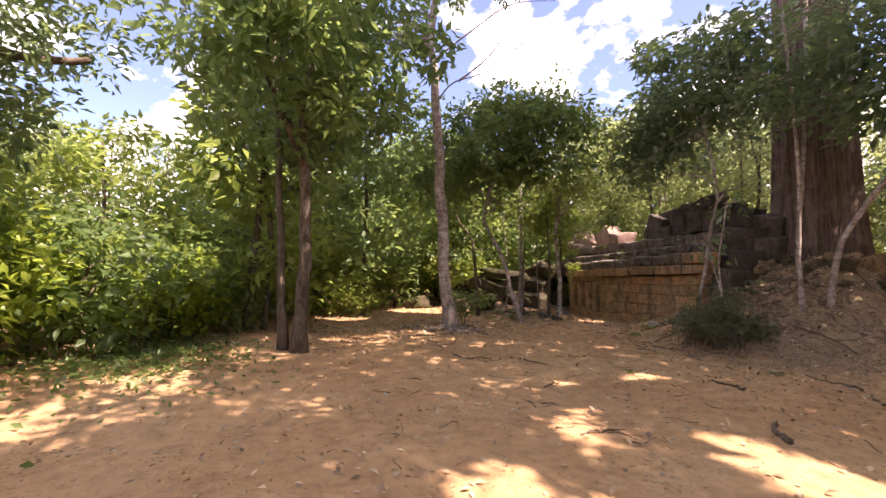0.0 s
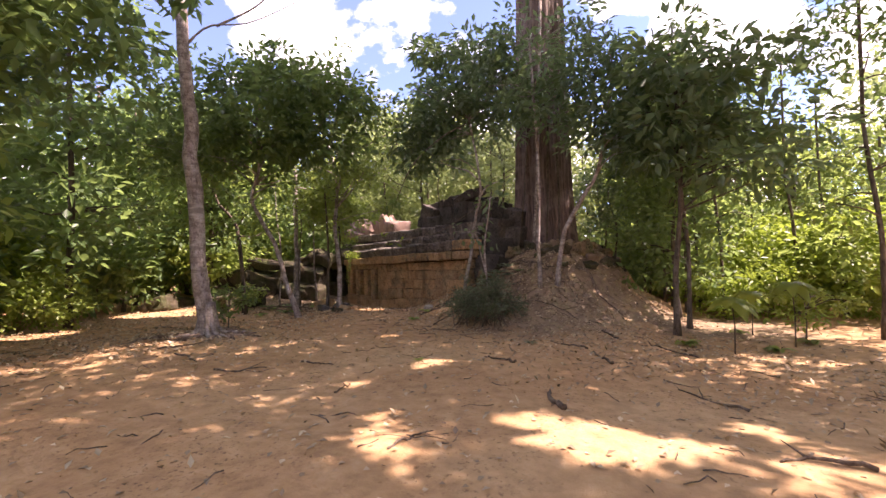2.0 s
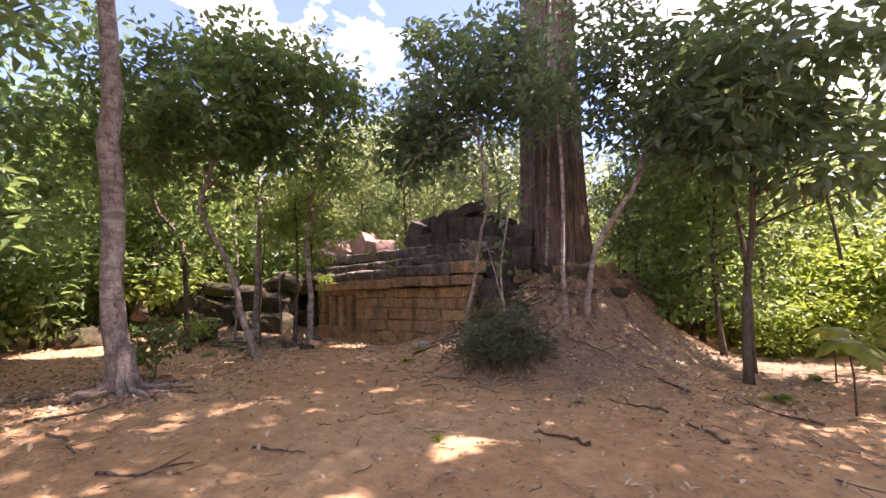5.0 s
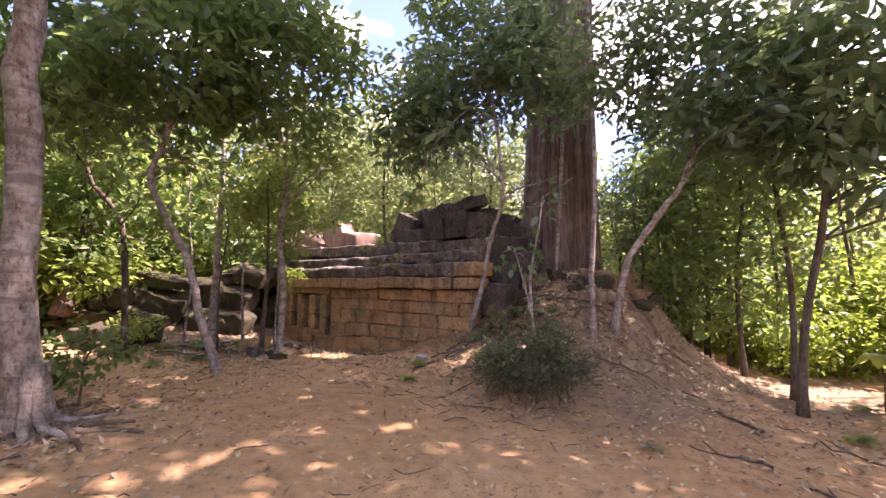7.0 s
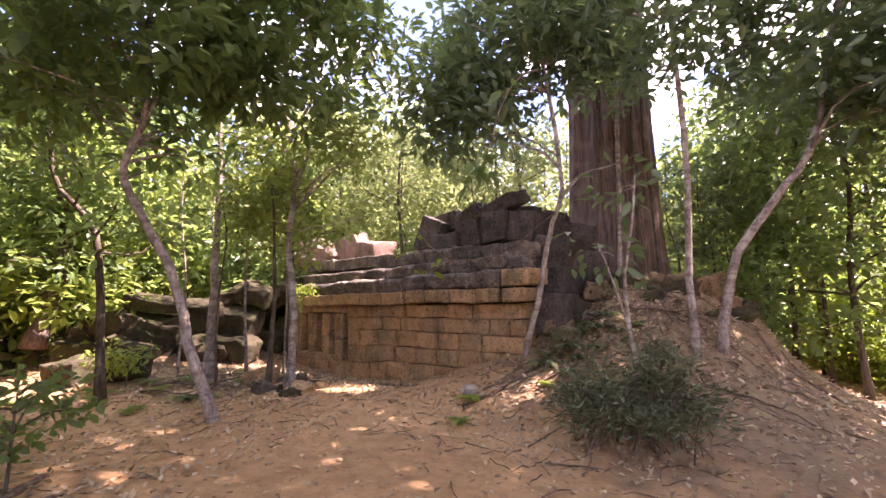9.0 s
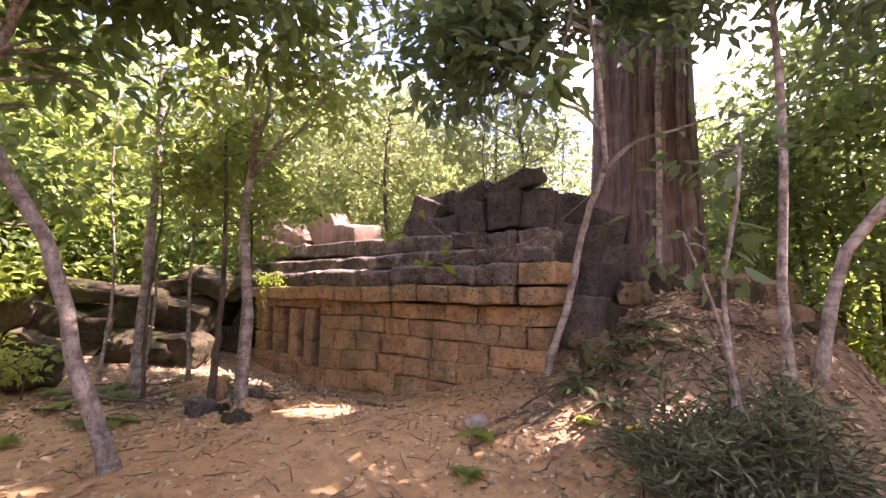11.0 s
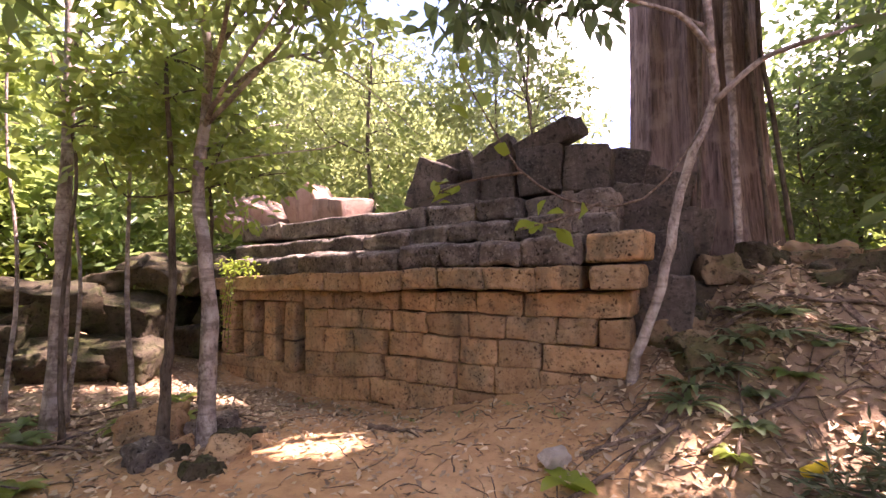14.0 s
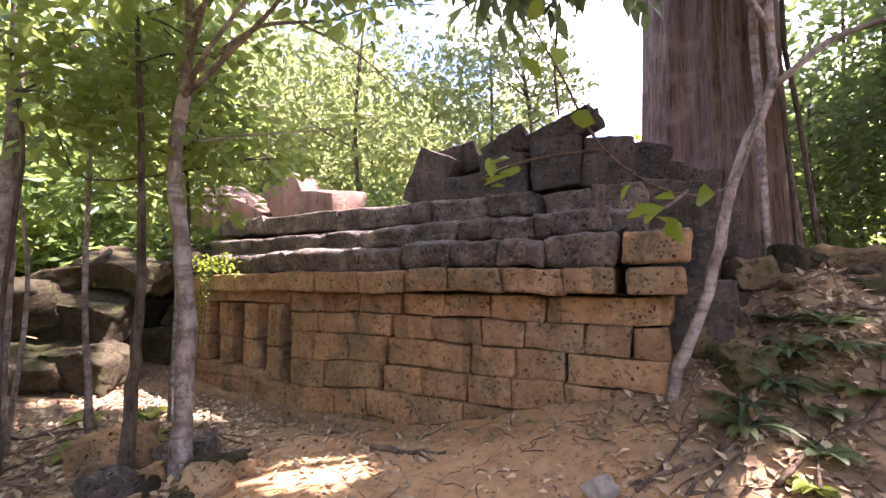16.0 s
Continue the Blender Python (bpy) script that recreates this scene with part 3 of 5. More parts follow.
wall_block("roof_block", 1.62, 2.60, 2.16, 2.46, 0.30, 0.9, ROOFSTONE, soft=0.05, rough=0.02)

# ridge stones, tumbled
HEAP = [
    ("roof_block", (-0.30, 1.30, 3.20), (0.62, 0.60, 0.85), (0, 24, 6)),
    ("roof_block", (-0.02, 1.55, 3.55), (0.55, 0.5, 0.45), (6, -14, 20)),
    ("roof_block", (0.28, 1.22, 3.00), (0.85, 0.6, 0.36), (0, 3, -4)),
    ("roof_block", (0.86, 1.30, 3.12), (0.66, 0.62, 0.55), (0, 2, 3)),
    ("roof_block", (0.84, 1.36, 3.56), (0.66, 0.66, 0.34), (12, -26, 8)),
    ("roof_block", (1.58, 1.28, 3.18), (0.62, 0.6, 0.64), (0, -2, -3)),
    ("roof_block", (1.64, 1.36, 3.66), (0.82, 0.8, 0.28), (14, -17, -4)),
    ("roof_block", (2.16, 1.34, 3.12), (0.58, 0.6, 0.60), (0, 6, 4)),
    ("roof_block", (2.40, 1.9, 3.2), (0.7, 0.6, 0.5), (4, 12, 14)),
    ("roof_block", (1.2, 2.1, 3.4), (1.6, 0.6, 0.7), (6, 3, 4)),
    ("roof_block", (2.75, 1.5, 2.55), (0.7, 0.9, 0.6), (4, 10, 8)),
    ("roof_block", (2.95, 1.2, 1.95), (0.6, 0.9, 0.6), (0, 6, -6)),
    ("roof_block", (2.85, 2.2, 2.9), (0.8, 0.8, 0.6), (8, 14, 12)),
    ("roof_block", (3.05, 1.9, 2.3), (0.7, 0.9, 0.6), (6, 8, 20)),
    ("roof_block", (3.0, 0.75, 1.4), (0.55, 0.7, 0.7), (0, 4, 5)),
]
for nm, at, size, turn in HEAP:
    k = next(seeds)
    ob = block(nm, size, HEAPSTONE, k, temple, 0.03, 0.022, "dark tumbled ridge stone", 7, 0.03)
    ob.location, ob.rotation_euler = at, [radians(a) for a in turn]
# the same dark filler behind the ridge stones
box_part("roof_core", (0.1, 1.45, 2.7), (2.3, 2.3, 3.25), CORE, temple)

# loose slabs lying on the roof
for at, size, turn in (((-3.35, 1.25, 3.20), (0.80, 0.7, 0.72), (6, -22, 12)), ((-2.45, 1.25, 3.06), (0.95, 0.7, 0.46), (4, 9, -6)),
                       ((-4.6, 1.25, 3.15), (1.1, 0.9, 0.38), (8, 24, 16)), ((-5.2, 1.1, 3.35), (0.9, 0.8, 0.36), (10, 30, -12)), ((-4.9, 0.7, 2.95), (1.0, 0.7, 0.3), (12, 14, 30))):
    ob = block("fallen_slab", size, PINKSTONE, next(seeds), None, 0.045, 0.03)
    ob.matrix_world = TEMPLE @ pose(*at, *turn)
    tagged(ob, "weathered pink sandstone slab fallen on the roof", "stone", "slabs on the roof")

# collapsed bay beside the false window
rub = random.Random(5)
RUBBLE = [
    ((-5.1, 0.55, 1.2), (1.1, 0.9, 0.45), (10, -12, 14)), ((-5.9, 0.3, 1.75), (2.3, 0.8, 0.36), (14, -10, 8)), ((-5.6, 1.2, 2.25), (2.0, 0.9, 0.4), (6, 12, -10)),
    ((-6.6, -0.1, 1.25), (1.2, 0.9, 0.7), (4, 16, 20)), ((-7.2, 0.6, 1.9), (1.1, 0.9, 0.6), (8, -6, 12)), ((-6.2, -0.5, 0.75), (1.3, 0.8, 0.5), (0, 10, -14)),
    ((-5.3, -0.15, 0.62), (0.9, 0.7, 0.5), (6, 0, 24)), ((-7.9, 0.2, 1.5), (1.0, 0.9, 0.6), (0, 14, 30)), ((-7.0, -0.9, 0.9), (0.9, 0.7, 0.45), (10, 4, -20)),
    ((-5.0, 1.4, 1.6), (1.6, 1.3, 1.6), (0, 4, 6)), ((-6.6, 1.4, 1.3), (1.8, 1.3, 1.4), (4, 6, -8)), ((-8.6, 0.9, 1.55), (1.2, 0.9, 0.5), (6, 10, 16)),
    ((-9.6, 0.4, 1.35), (0.9, 0.7, 0.4), (0, 8, 40)), ((-4.75, 0.2, 2.0), (0.8, 0.7, 0.4), (12, 18, 10)),
]
LEFT_HEAP = [((-6.4, 4.3, 1.35), (1.7, 1.2, 0.9), (6, 10, 30)), ((-5.7, 4.9, 1.55), (1.5, 1.0, 0.6), (4, -10, 42)), ((-6.0, 4.5, 2.0), (2.2, 0.7, 0.32), (10, 6, 38)), ((-5.1, 5.5, 1.5), (1.4, 1.0, 0.7), (8, 8, 20)),
             ((-6.9, 3.8, 1.55), (1.0, 0.9, 0.6), (4, -12, 10)), ((-5.2, 4.7, 0.85), (1.2, 0.9, 0.6), (12, 4, 50)), ((-6.1, 3.7, 0.85), (1.1, 0.9, 0.6), (0, 14, 20)), ((-7.6, 3.6, 1.4), (1.0, 0.8, 0.5), (8, 0, 70)),
             ((-4.6, 5.2, 0.8), (1.0, 0.8, 0.6), (10, 10, 15)), ((-5.6, 5.6, 2.1), (1.7, 0.8, 0.4), (6, -14, 30)), ((-4.9, 6.0, 2.3), (1.2, 0.9, 0.4), (12, 10, 10))]
for at, size, turn in LEFT_HEAP:
    ob = block("fallen_block", [0.85 * s for s in size], GREYSTONE, next(seeds), None, 0.075, 0.03, "", 8, 0.04)
    ob.matrix_world = pose(at[0], at[1], at[2] * 0.92 - 0.12, turn[0] * 1.6, turn[1] * 1.6, turn[2])
    tagged(ob, "dark mossy slab heaped beside the ruin", "stone", "rubble of the collapsed bay")
for at, size, turn in RUBBLE:
    ob = block("fallen_block", size, GREYSTONE, next(seeds), None, 0.095, 0.05, "", 8, 0.04)
    ob.matrix_world = TEMPLE @ pose(*at, *turn)
    tagged(ob, "large mossy grey block tumbled from the collapsed bay", "stone", "rubble of the collapsed bay")

# ---- great tree on the mound ----
def great_tree():
    base = Vector((4.12, 7.0, 1.5))
    top = empty("great_tree", base, "huge old tree with reddish fluted trunk on the mound", "tree")
    zs = np.concatenate([np.linspace(-0.6, 1.2, 9), np.linspace(1.6, 14.6, 40)])
    sides = 128
    ang = np.linspace(0, 2 * np.pi, sides, endpoint=False)
    verts = []
    for z in zs:
        r = 0.75 + 0.12 * math.exp(-max(z, 0) / 1.3) + 0.16 * math.exp(-max(z, 0) / 5) - 0.012 * max(z - 5, 0)
        lobe = (0.15 * math.exp(-max(z, -0.6) / 1.3) + 0.055)
        prof = 1 + lobe * (0.55 * np.cos(5 * ang + 0.8 + 0.05 * z) + 0.45 * np.cos(8 * ang + 2.0) * 0.6) + 0.035 * np.cos(13 * ang + 0.12 * z) + 0.025 * np.cos(21 * ang + 1.3 + 0.2 * z) + 0.016 * np.cos(34 * ang + 0.35 * z) * math.sin(1.3 * z + 1)
        cx, cy = 0.022 * z, 0.006 * z
        verts += [(cx + r * p * math.cos(a), cy + r * p * math.sin(a), z) for a, p in zip(ang, prof)]
    faces = [(k * sides + i, k * sides + (i + 1) % sides, (k + 1) * sides + (i + 1) % sides, (k + 1) * sides + i) for k in range(len(zs) - 1) for i in range(sides)]
    link_mesh("trunk", verts, faces, BIGBARK, top, smooth=True)
    rng = np.random.default_rng(3)
    tips = []
    for k in range(21):
        a = -2.1 + 3.4 * k / 20 + rng.uniform(-0.1, 0.1)
        z0 = rng.uniform(10.8, 14.3)
        reach = rng.uniform(4.5, 12.0)
        tip = np.array([math.cos(a) * reach, math.sin(a) * reach, z0 + rng.uniform(1.5, 4.5)])
        mid = np.array([math.cos(a) * reach * 0.5, math.sin(a) * reach * 0.5, z0 + 1.5])
        run = smooth_path([(0.3, 0, z0 - 0.6), mid, tip], 9)
        tips += [tip, mid, (tip + mid) / 2]
        if sunlit(run[1:] + np.array(base)).any():
            continue
        link_mesh("limb", *tube(run, np.linspace(0.2, 0.04, 9), 7, 0.06, k), BIGBARK, top, smooth=True)
    cs = np.concatenate([np.array(t) + rng.normal(size=(9, 3)) * (1.5, 1.5, 0.8) for t in tips])
    p, o = clump_points(cs, 0.85, 60, rng)
    shade = ~sunlit(p + np.array(base))
    p, o = p[shade], o[shade]
    leaf_mesh("crown", p, 0.36, 0.19, LEAF_DARK, top, outward=o, seed=3)
    # lianas clinging to the trunk
    for a0, w in ((-1.25, 0.03), (-1.9, 0.025), (-1.55, 0.045), (-0.95, 0.03)):
        pts = [((1.32 - 0.10 * z if z < 3 else 0.98) * math.cos(a0 + 0.06 * z), (1.32 - 0.10 * z if z < 3 else 0.98) * math.sin(a0 + 0.06 * z), z) for z in np.linspace(0.2, 8, 14)]
        link_mesh("liana", *tube(smooth_path(pts, 24), np.full(24, w), 6, 0.08, 5), PALEBARK if w > 0.04 else DARKBARK, top, smooth=True)


great_tree()

# ---- trees of the clearing ----
tree("slender_tree", "slender pale-barked tree with a bare straight trunk", [(-0.42, -1.36, 0.12), (-0.46, -1.47, 1.45), (-0.53, -1.59, 3.9), (-0.57, -1.66, 5.3), (-0.62, -1.76, 7.1), (-0.66, -1.8, 8.2), (-0.5, -1.5, 10.5)],
     0.165, 0.08, [((-0.3, -1.2, 10.6), (2.6, 2.6, 1.5), 46, 50), ((-1.5, -2.6, 8.9), (1.3, 1.3, 0.8), 14, 45)], 0, LEAF_MID, PALEBARK, 21, limbs=12, sides=12, steps=22)
tree("paired_tree", "dark-trunked tree with a wide shady crown", [(0.87, -5.26, 0.2), (0.85, -5.2, 2.0), (0.95, -5.3, 4.5), (0.8, -5.0, 7.5)], 0.135, 0.06,
     [((0.5, -4.9, 6.2), (3.1, 2.9, 2.7), 135, 46), ((1.4, -6.4, 5.3), (2.0, 1.6, 1.5), 70, 46)], 0, LEAF_MID, DARKBARK, 22, fine=False, limbs=16, sides=10, leaf_len=0.25, leaf_wid=0.12)
tree("paired_tree", "thin grey trunk growing close beside another", [(0.62, -5.5, 0.2), (0.55, -5.6, 2.2), (0.3, -5.7, 4.5), (0.1, -5.8, 6.5)], 0.085, 0.04,
     [((-0.2, -5.9, 6.3), (2.6, 2.2, 2.2), 100, 46)], 0, LEAF_MID, DARKBARK, 23, fine=False, limbs=10, leaf_len=0.25, leaf_wid=0.12)
tree("tree", "shady tree with a thick bough hanging over the clearing", [(4.2, -12.2, 0.1), (4.1, -12.0, 2.5), (3.5, -11.2, 3.9), (2.4, -9.9, 4.25), (1.8, -9.0, 4.3), (1.65, -8.3, 4.5)], 0.15, 0.04,
     [((1.5, -8.9, 4.0), (1.1, 1.0, 0.75), 40, 32), ((1.7, -8.9, 5.3), (1.7, 1.5, 0.9), 46, 36), ((2.2, -9.8, 8.2), (2.6, 2.4, 1.6), 60, 40)], 0, LEAF_DARK, DARKBARK, 24, fine=False, limbs=0)
tree("shade_tree", "dark leafy tree behind the paired trunks", [(-2.6, -5.9, 0.2), (-2.5, -5.8, 2.5), (-2.7, -5.6, 5.0), (-2.4, -5.4, 8.5)], 0.11, 0.05,
     [((-2.5, -5.4, 6.7), (2.7, 2.5, 3.2), 105, 42)], 0, LEAF_DARK, DARKBARK, 26, fine=False, limbs=14, leaf_len=0.27, leaf_wid=0.13)
# saplings before the false window
tree("sapling", "pale mottled sapling with a leaning forked stem", [(-1.50, 3.46, 0.1), (-1.5, 3.46, 0.6), (-1.48, 3.46, 1.3), (-1.50, 3.45, 1.95), (-1.56, 3.39, 2.8), (-1.5, 3.45, 3.6), (-1.52, 3.43, 4.6), (-1.66, 3.28, 5.5)],
     0.088, 0.035, [((-1.2, 3.3, 5.0), (1.6, 1.6, 0.9), 40, 34), ((-0.2, 2.9, 4.25), (1.2, 0.9, 0.35), 16, 26), ((-1.6, 3.5, 7.0), (2.0, 2.0, 1.4), 40, 36), ((0.3, 3.3, 5.7), (1.7, 1.2, 0.8), 34, 34), ((-2.6, 2.4, 5.2), (1.4, 1.2, 0.8), 24, 34)], 0, LEAF_LIGHT, PALEBARK, 31, "saplings before the ruin", limbs=4, sides=12, steps=20, leaf_len=0.16, leaf_wid=0.075, clump=0.4)
tree("sapling", "dark crooked sapling stem among stones", [(-1.85, 3.25, 0.1), (-1.82, 3.29, 0.86), (-1.8, 3.31, 1.32), (-1.8, 3.32, 2.04), (-1.81, 3.31, 2.8), (-2.0, 3.4, 4.2)],
     0.055, 0.02, [((-2.1, 3.5, 4.3), (1.1, 1.1, 1.2), 26, 30)], 0, LEAF_LIGHT, DARKBARK, 32, "saplings before the ruin", leaf_len=0.15, leaf_wid=0.07, clump=0.38)
tree("sapling", "straight tan sapling beside the rubble", [(-3.45, 3.39, 0.3), (-3.44, 3.41, 1.43), (-3.43, 3.43, 2.6), (-3.41, 3.44, 4.2), (-3.44, 3.41, 6.0)],
     0.095, 0.04, [((-3.3, 3.3, 5.0), (1.9, 1.9, 1.8), 80, 36)], 0, LEAF_LIGHT, PALEBARK, 33, "saplings before the ruin", limbs=7)
tree("sapling", "thin pale sapling beside the rubble", [(-3.15, 4.05, 0.3), (-3.19, 3.99, 1.49), (-3.19, 3.99, 2.52), (-3.3, 4.1, 4.4)],
     0.035, 0.015, [((-3.3, 4.1, 4.2), (1.0, 1.0, 1.1), 24, 30)], 0, LEAF_LIGHT, PALEBARK, 34, "saplings before the ruin")
tree("sapling", "leaning grey sapling with a kinked stem", [(-0.93, 1.43, 0.12), (-1.14, 1.2, 0.99), (-1.3, 1.03, 2.01), (-1.57, 0.73, 2.87), (-1.71, 0.58, 3.44), (-1.58, 0.72, 4.3), (-1.63, 0.66, 5.4)],
     0.075, 0.03, [((-1.6, 0.7, 5.7), (2.2, 1.8, 1.7), 110, 40), ((-0.3, 1.7, 5.7), (1.5, 1.4, 1.5), 74, 38), ((-2.8, -0.2, 5.5), (1.5, 1.4, 1.6), 60, 34), ((-2.6, 1.9, 4.3), (1.2, 1.0, 0.6), 18, 26)], 0, LEAF_MID, PALEBARK, 35, "saplings before the ruin", limbs=12, steps=20, leaf_len=0.23, leaf_wid=0.10)
tree("sapling", "thin dark sapling with a sideways bough", [(-3.62, 1.61, 0.3), (-3.67, 1.52, 2.0), (-3.75, 1.4, 3.0), (-4.1, 1.0, 3.8), (-4.2, 0.9, 5.4)],
     0.065, 0.025, [((-4.2, 1.0, 5.0), (2.0, 2.0, 1.7), 90, 38), ((-3.6, 1.8, 3.5), (1.3, 1.2, 0.9), 30, 30)], 0, LEAF_MID, DARKBARK, 36, "saplings before the ruin", limbs=12)
for k, (x, y, hh) in enumerate(((-2.6, 4.5, 4.2), (-2.25, 4.25, 3.6), (-4.0, 3.9, 4.6), (-2.9, 3.1, 4.0), (-4.6, 3.6, 5.0), (-2.0, 4.0, 3.4))):
    z = float(ground_z(x, y))
    lean = 0.12 * math.sin(3.7 * k)
    tree("sapling", "thin young sapling among the rubble", [(x, y, z), (x + lean, y + 0.05, z + hh * 0.35), (x - lean, y, z + hh * 0.7), (x + lean, y - 0.1, z + hh)], 0.026, 0.010,
         [((x, y, z + hh * 0.92), (1.1, 1.1, 0.9), 28, 24)], 0, LEAF_LIGHT, (PALEBARK, DARKBARK)[k % 2], 60 + k, "saplings before the ruin", limbs=6, leaf_len=0.16, leaf_wid=0.075, clump=0.38)
# haze behind the ruin is put into the pale leaf colour
tree("forest_tree", "airy tree behind the ruin with leaves paled for haze", [(1.6, 9.8, 0.8), (1.5, 9.7, 3.0), (1.7, 9.8, 5.0), (1.4, 9.6, 7.4)], 0.08, 0.03,
     [((1.2, 9.4, 6.0), (2.1, 1.8, 1.7), 70, 30)], 0, LEAF_PALE, DARKBARK, 71, limbs=10, leaf_len=0.15, leaf_wid=0.075)
tree("forest_tree", "airy tree behind the ruin with leaves paled for haze", [(-2.6, 10.2, 0.6), (-2.5, 10.1, 3.0), (-2.7, 10.2, 5.4), (-2.4, 10.0, 8.0)], 0.08, 0.03,
     [((-2.5, 10.0, 6.4), (2.3, 2.0, 1.9), 80, 30)], 0, LEAF_PALE, DARKBARK, 72, limbs=10, leaf_len=0.15, leaf_wid=0.075)
tree("forest_tree", "leaning reddish tree with a forked trunk beyond the rubble", [(-7.75, 2.65, 1.0), (-7.9, 2.95, 1.9), (-8.15, 3.3, 2.9), (-8.3, 3.2, 4.2), (-8.0, 3.0, 6.2)], 0.17, 0.06,
     [((-8.2, 2.6, 6.0), (2.4, 2.2, 1.6), 70, 34)], 0, LEAF_LIGHT, BIGBARK, 73, limbs=14, fine=False, leaf_len=0.22, leaf_wid=0.11)
# stems on the mound
tree("curved_stem", "pale bent stem leaning over the temple corner", [(2.60, 4.22, 0.6), (2.66, 4.2, 0.98), (2.83, 4.13, 1.45), (2.96, 4.08, 1.96), (3.05, 4.04, 2.42), (3.21, 3.97, 2.95), (3.34, 3.92, 3.28), (3.35, 3.92, 3.97), (3.2, 3.7, 5.4)],
     0.052, 0.03, [((2.7, 4.2, 6.5), (1.8, 1.3, 1.8), 84, 40), ((1.8, 3.8, 5.0), (1.2, 0.9, 0.7), 28, 36), ((4.1, 4.6, 6.7), (0.9, 0.6, 1.2), 24, 36)], 0, LEAF_DARK, PALEBARK, 41, "stems on the mound", limbs=4, steps=24, leaf_len=0.25, leaf_wid=0.105)
tree("curved_stem", "pale upright stem rising from the mound", [(4.98, 3.7, 0.8), (4.98, 3.7, 2.0), (5.06, 3.68, 3.4), (5.05, 3.68, 4.7), (5.0, 3.6, 7.0)],
     0.05, 0.03, [((4.9, 3.7, 6.1), (2.2, 1.7, 1.7), 58, 40)], 0, LEAF_DARK, PALEBARK, 42, "stems on the mound", limbs=14, leaf_len=0.2, leaf_wid=0.08)
tree("curved_stem", "pale leaning stem spreading away from the trunk", [(5.30, 3.95, 0.8), (5.45, 3.92, 1.6), (5.63, 3.87, 2.29), (6.16, 3.74, 3.05), (6.48, 3.66, 3.6), (6.9, 3.5, 5.5)],
     0.065, 0.035, [((7.0, 3.7, 4.9), (1.6, 1.4, 1.5), 54, 38)], 0, LEAF_DARK, PALEBARK, 43, "stems on the mound", limbs=14, leaf_len=0.24, leaf_wid=0.095)
tree("curved_stem", "thin pale stem rising out of the thicket", [(4.13, 2.5, 0.4), (4.13, 2.45, 1.1), (4.10, 2.45, 1.85), (4.22, 2.44, 2.5), (4.3, 2.5, 3.1)],
     0.026, 0.012, [((4.3, 2.6, 3.1), (0.3, 0.3, 0.3), 3, 12)], 0, LEAF_DARK, PALEBARK, 44, "stems on the mound", limbs=3)
tree("curved_stem", "thin crossing stem in the thicket", [(4.22, 2.5, 0.4), (4.15, 2.45, 1.1), (4.02, 2.42, 1.7), (3.85, 2.5, 2.3)],
     0.022, 0.010, [((3.85, 2.5, 2.35), (0.25, 0.25, 0.25), 3, 10)], 0, LEAF_DARK, PALEBARK, 45, "stems on the mound", limbs=3)
tree("broad_leaved_tree", "low wide tree with drooping dark glossy leaves", [(7.85, 3.75, -0.1), (7.9, 3.6, 1.2), (8.05, 3.3, 2.6), (8.1, 3.0, 4.2), (8.0, 2.8, 5.4)], 0.06, 0.03,
     [((8.0, 2.8, 4.5), (1.8, 1.3, 1.4), 46, 34), ((9.2, 3.0, 3.6), (1.0, 0.9, 0.9), 18, 30)], 0, LEAF_DARK, DARKBARK, 46, limbs=14, leaf_len=0.27, leaf_wid=0.115, drop=0.6)
for k, (x, y, hh, ww) in enumerate(((6.1, 7.9, 3.4, 1.1), (6.8, 8.9, 3.8, 1.2), (5.6, 9.0, 3.6, 1.1))):
    z = float(ground_z(x, y))
    tree("undergrowth_tree", "young small-leaved tree growing beside the mound", [(x, y, z), (x + 0.1, y, z + hh * 0.3), (x - 0.1, y, z + hh * 0.6), (x, y, z + hh)], 0.03, 0.012,
         [((x, y, z + hh * 0.62), (ww, ww, hh * 0.45), 40, 30)], 0, LEAF_DARK, DARKBARK, 170 + k, "young trees beside the mound", limbs=8, leaf_len=0.15, leaf_wid=0.07, clump=0.36)
for k, (x, y) in enumerate(((8.07, 4.64), (8.3, 8.9), (8.4, 11.1), (8.85, 7.5), (8.0, 7.9), (7.4, 9.0), (10.6, 8.4), (11.8, 10.8), (10.2, 12.6), (12.6, 7.2), (11.2, 4.6))):
    z = float(ground_z(x, y))
    tree("forest_tree", "slim dark forest tree at the clearing's edge", [(x, y, z), (x + 0.05, y, z + 2), (x - 0.05, y + 0.1, z + 4), (x, y, z + 7)], 0.05, 0.025,
         [((x, y, z + 4.8), (1.6, 1.6, 2.7), 42, 34)], 0, LEAF_MID, DARKBARK, 50 + k, "edge trees", limbs=12, leaf_len=0.17, leaf_wid=0.075)

# unseen trees added on the open side, tall enough to shade the path
for k, (x, y, h) in enumerate(((13.0, -1.2, 13), (12.6, 1.6, 12), (14.5, -4.5, 12), (17.5, 0.5, 12), (15.5, 4.0, 11), (10.8, -3.6, 12))):
    z = float(ground_z(x, y))
    tree("tall_tree", "tall tree added out of view to shade the path", [(x, y, z), (x + 0.1, y, z + h * 0.4), (x - 0.2, y + 0.1, z + h * 0.7), (x, y, z + h)], 0.2, 0.08,
         [((x - 1.2, y, z + h * 0.9), (4.2, 3.8, 1.6), 100, 62)], 0, LEAF_MID, DARKBARK, 80 + k, "tall trees", limbs=10, fine=False, leaf_len=0.29, leaf_wid=0.14, clump=0.6)

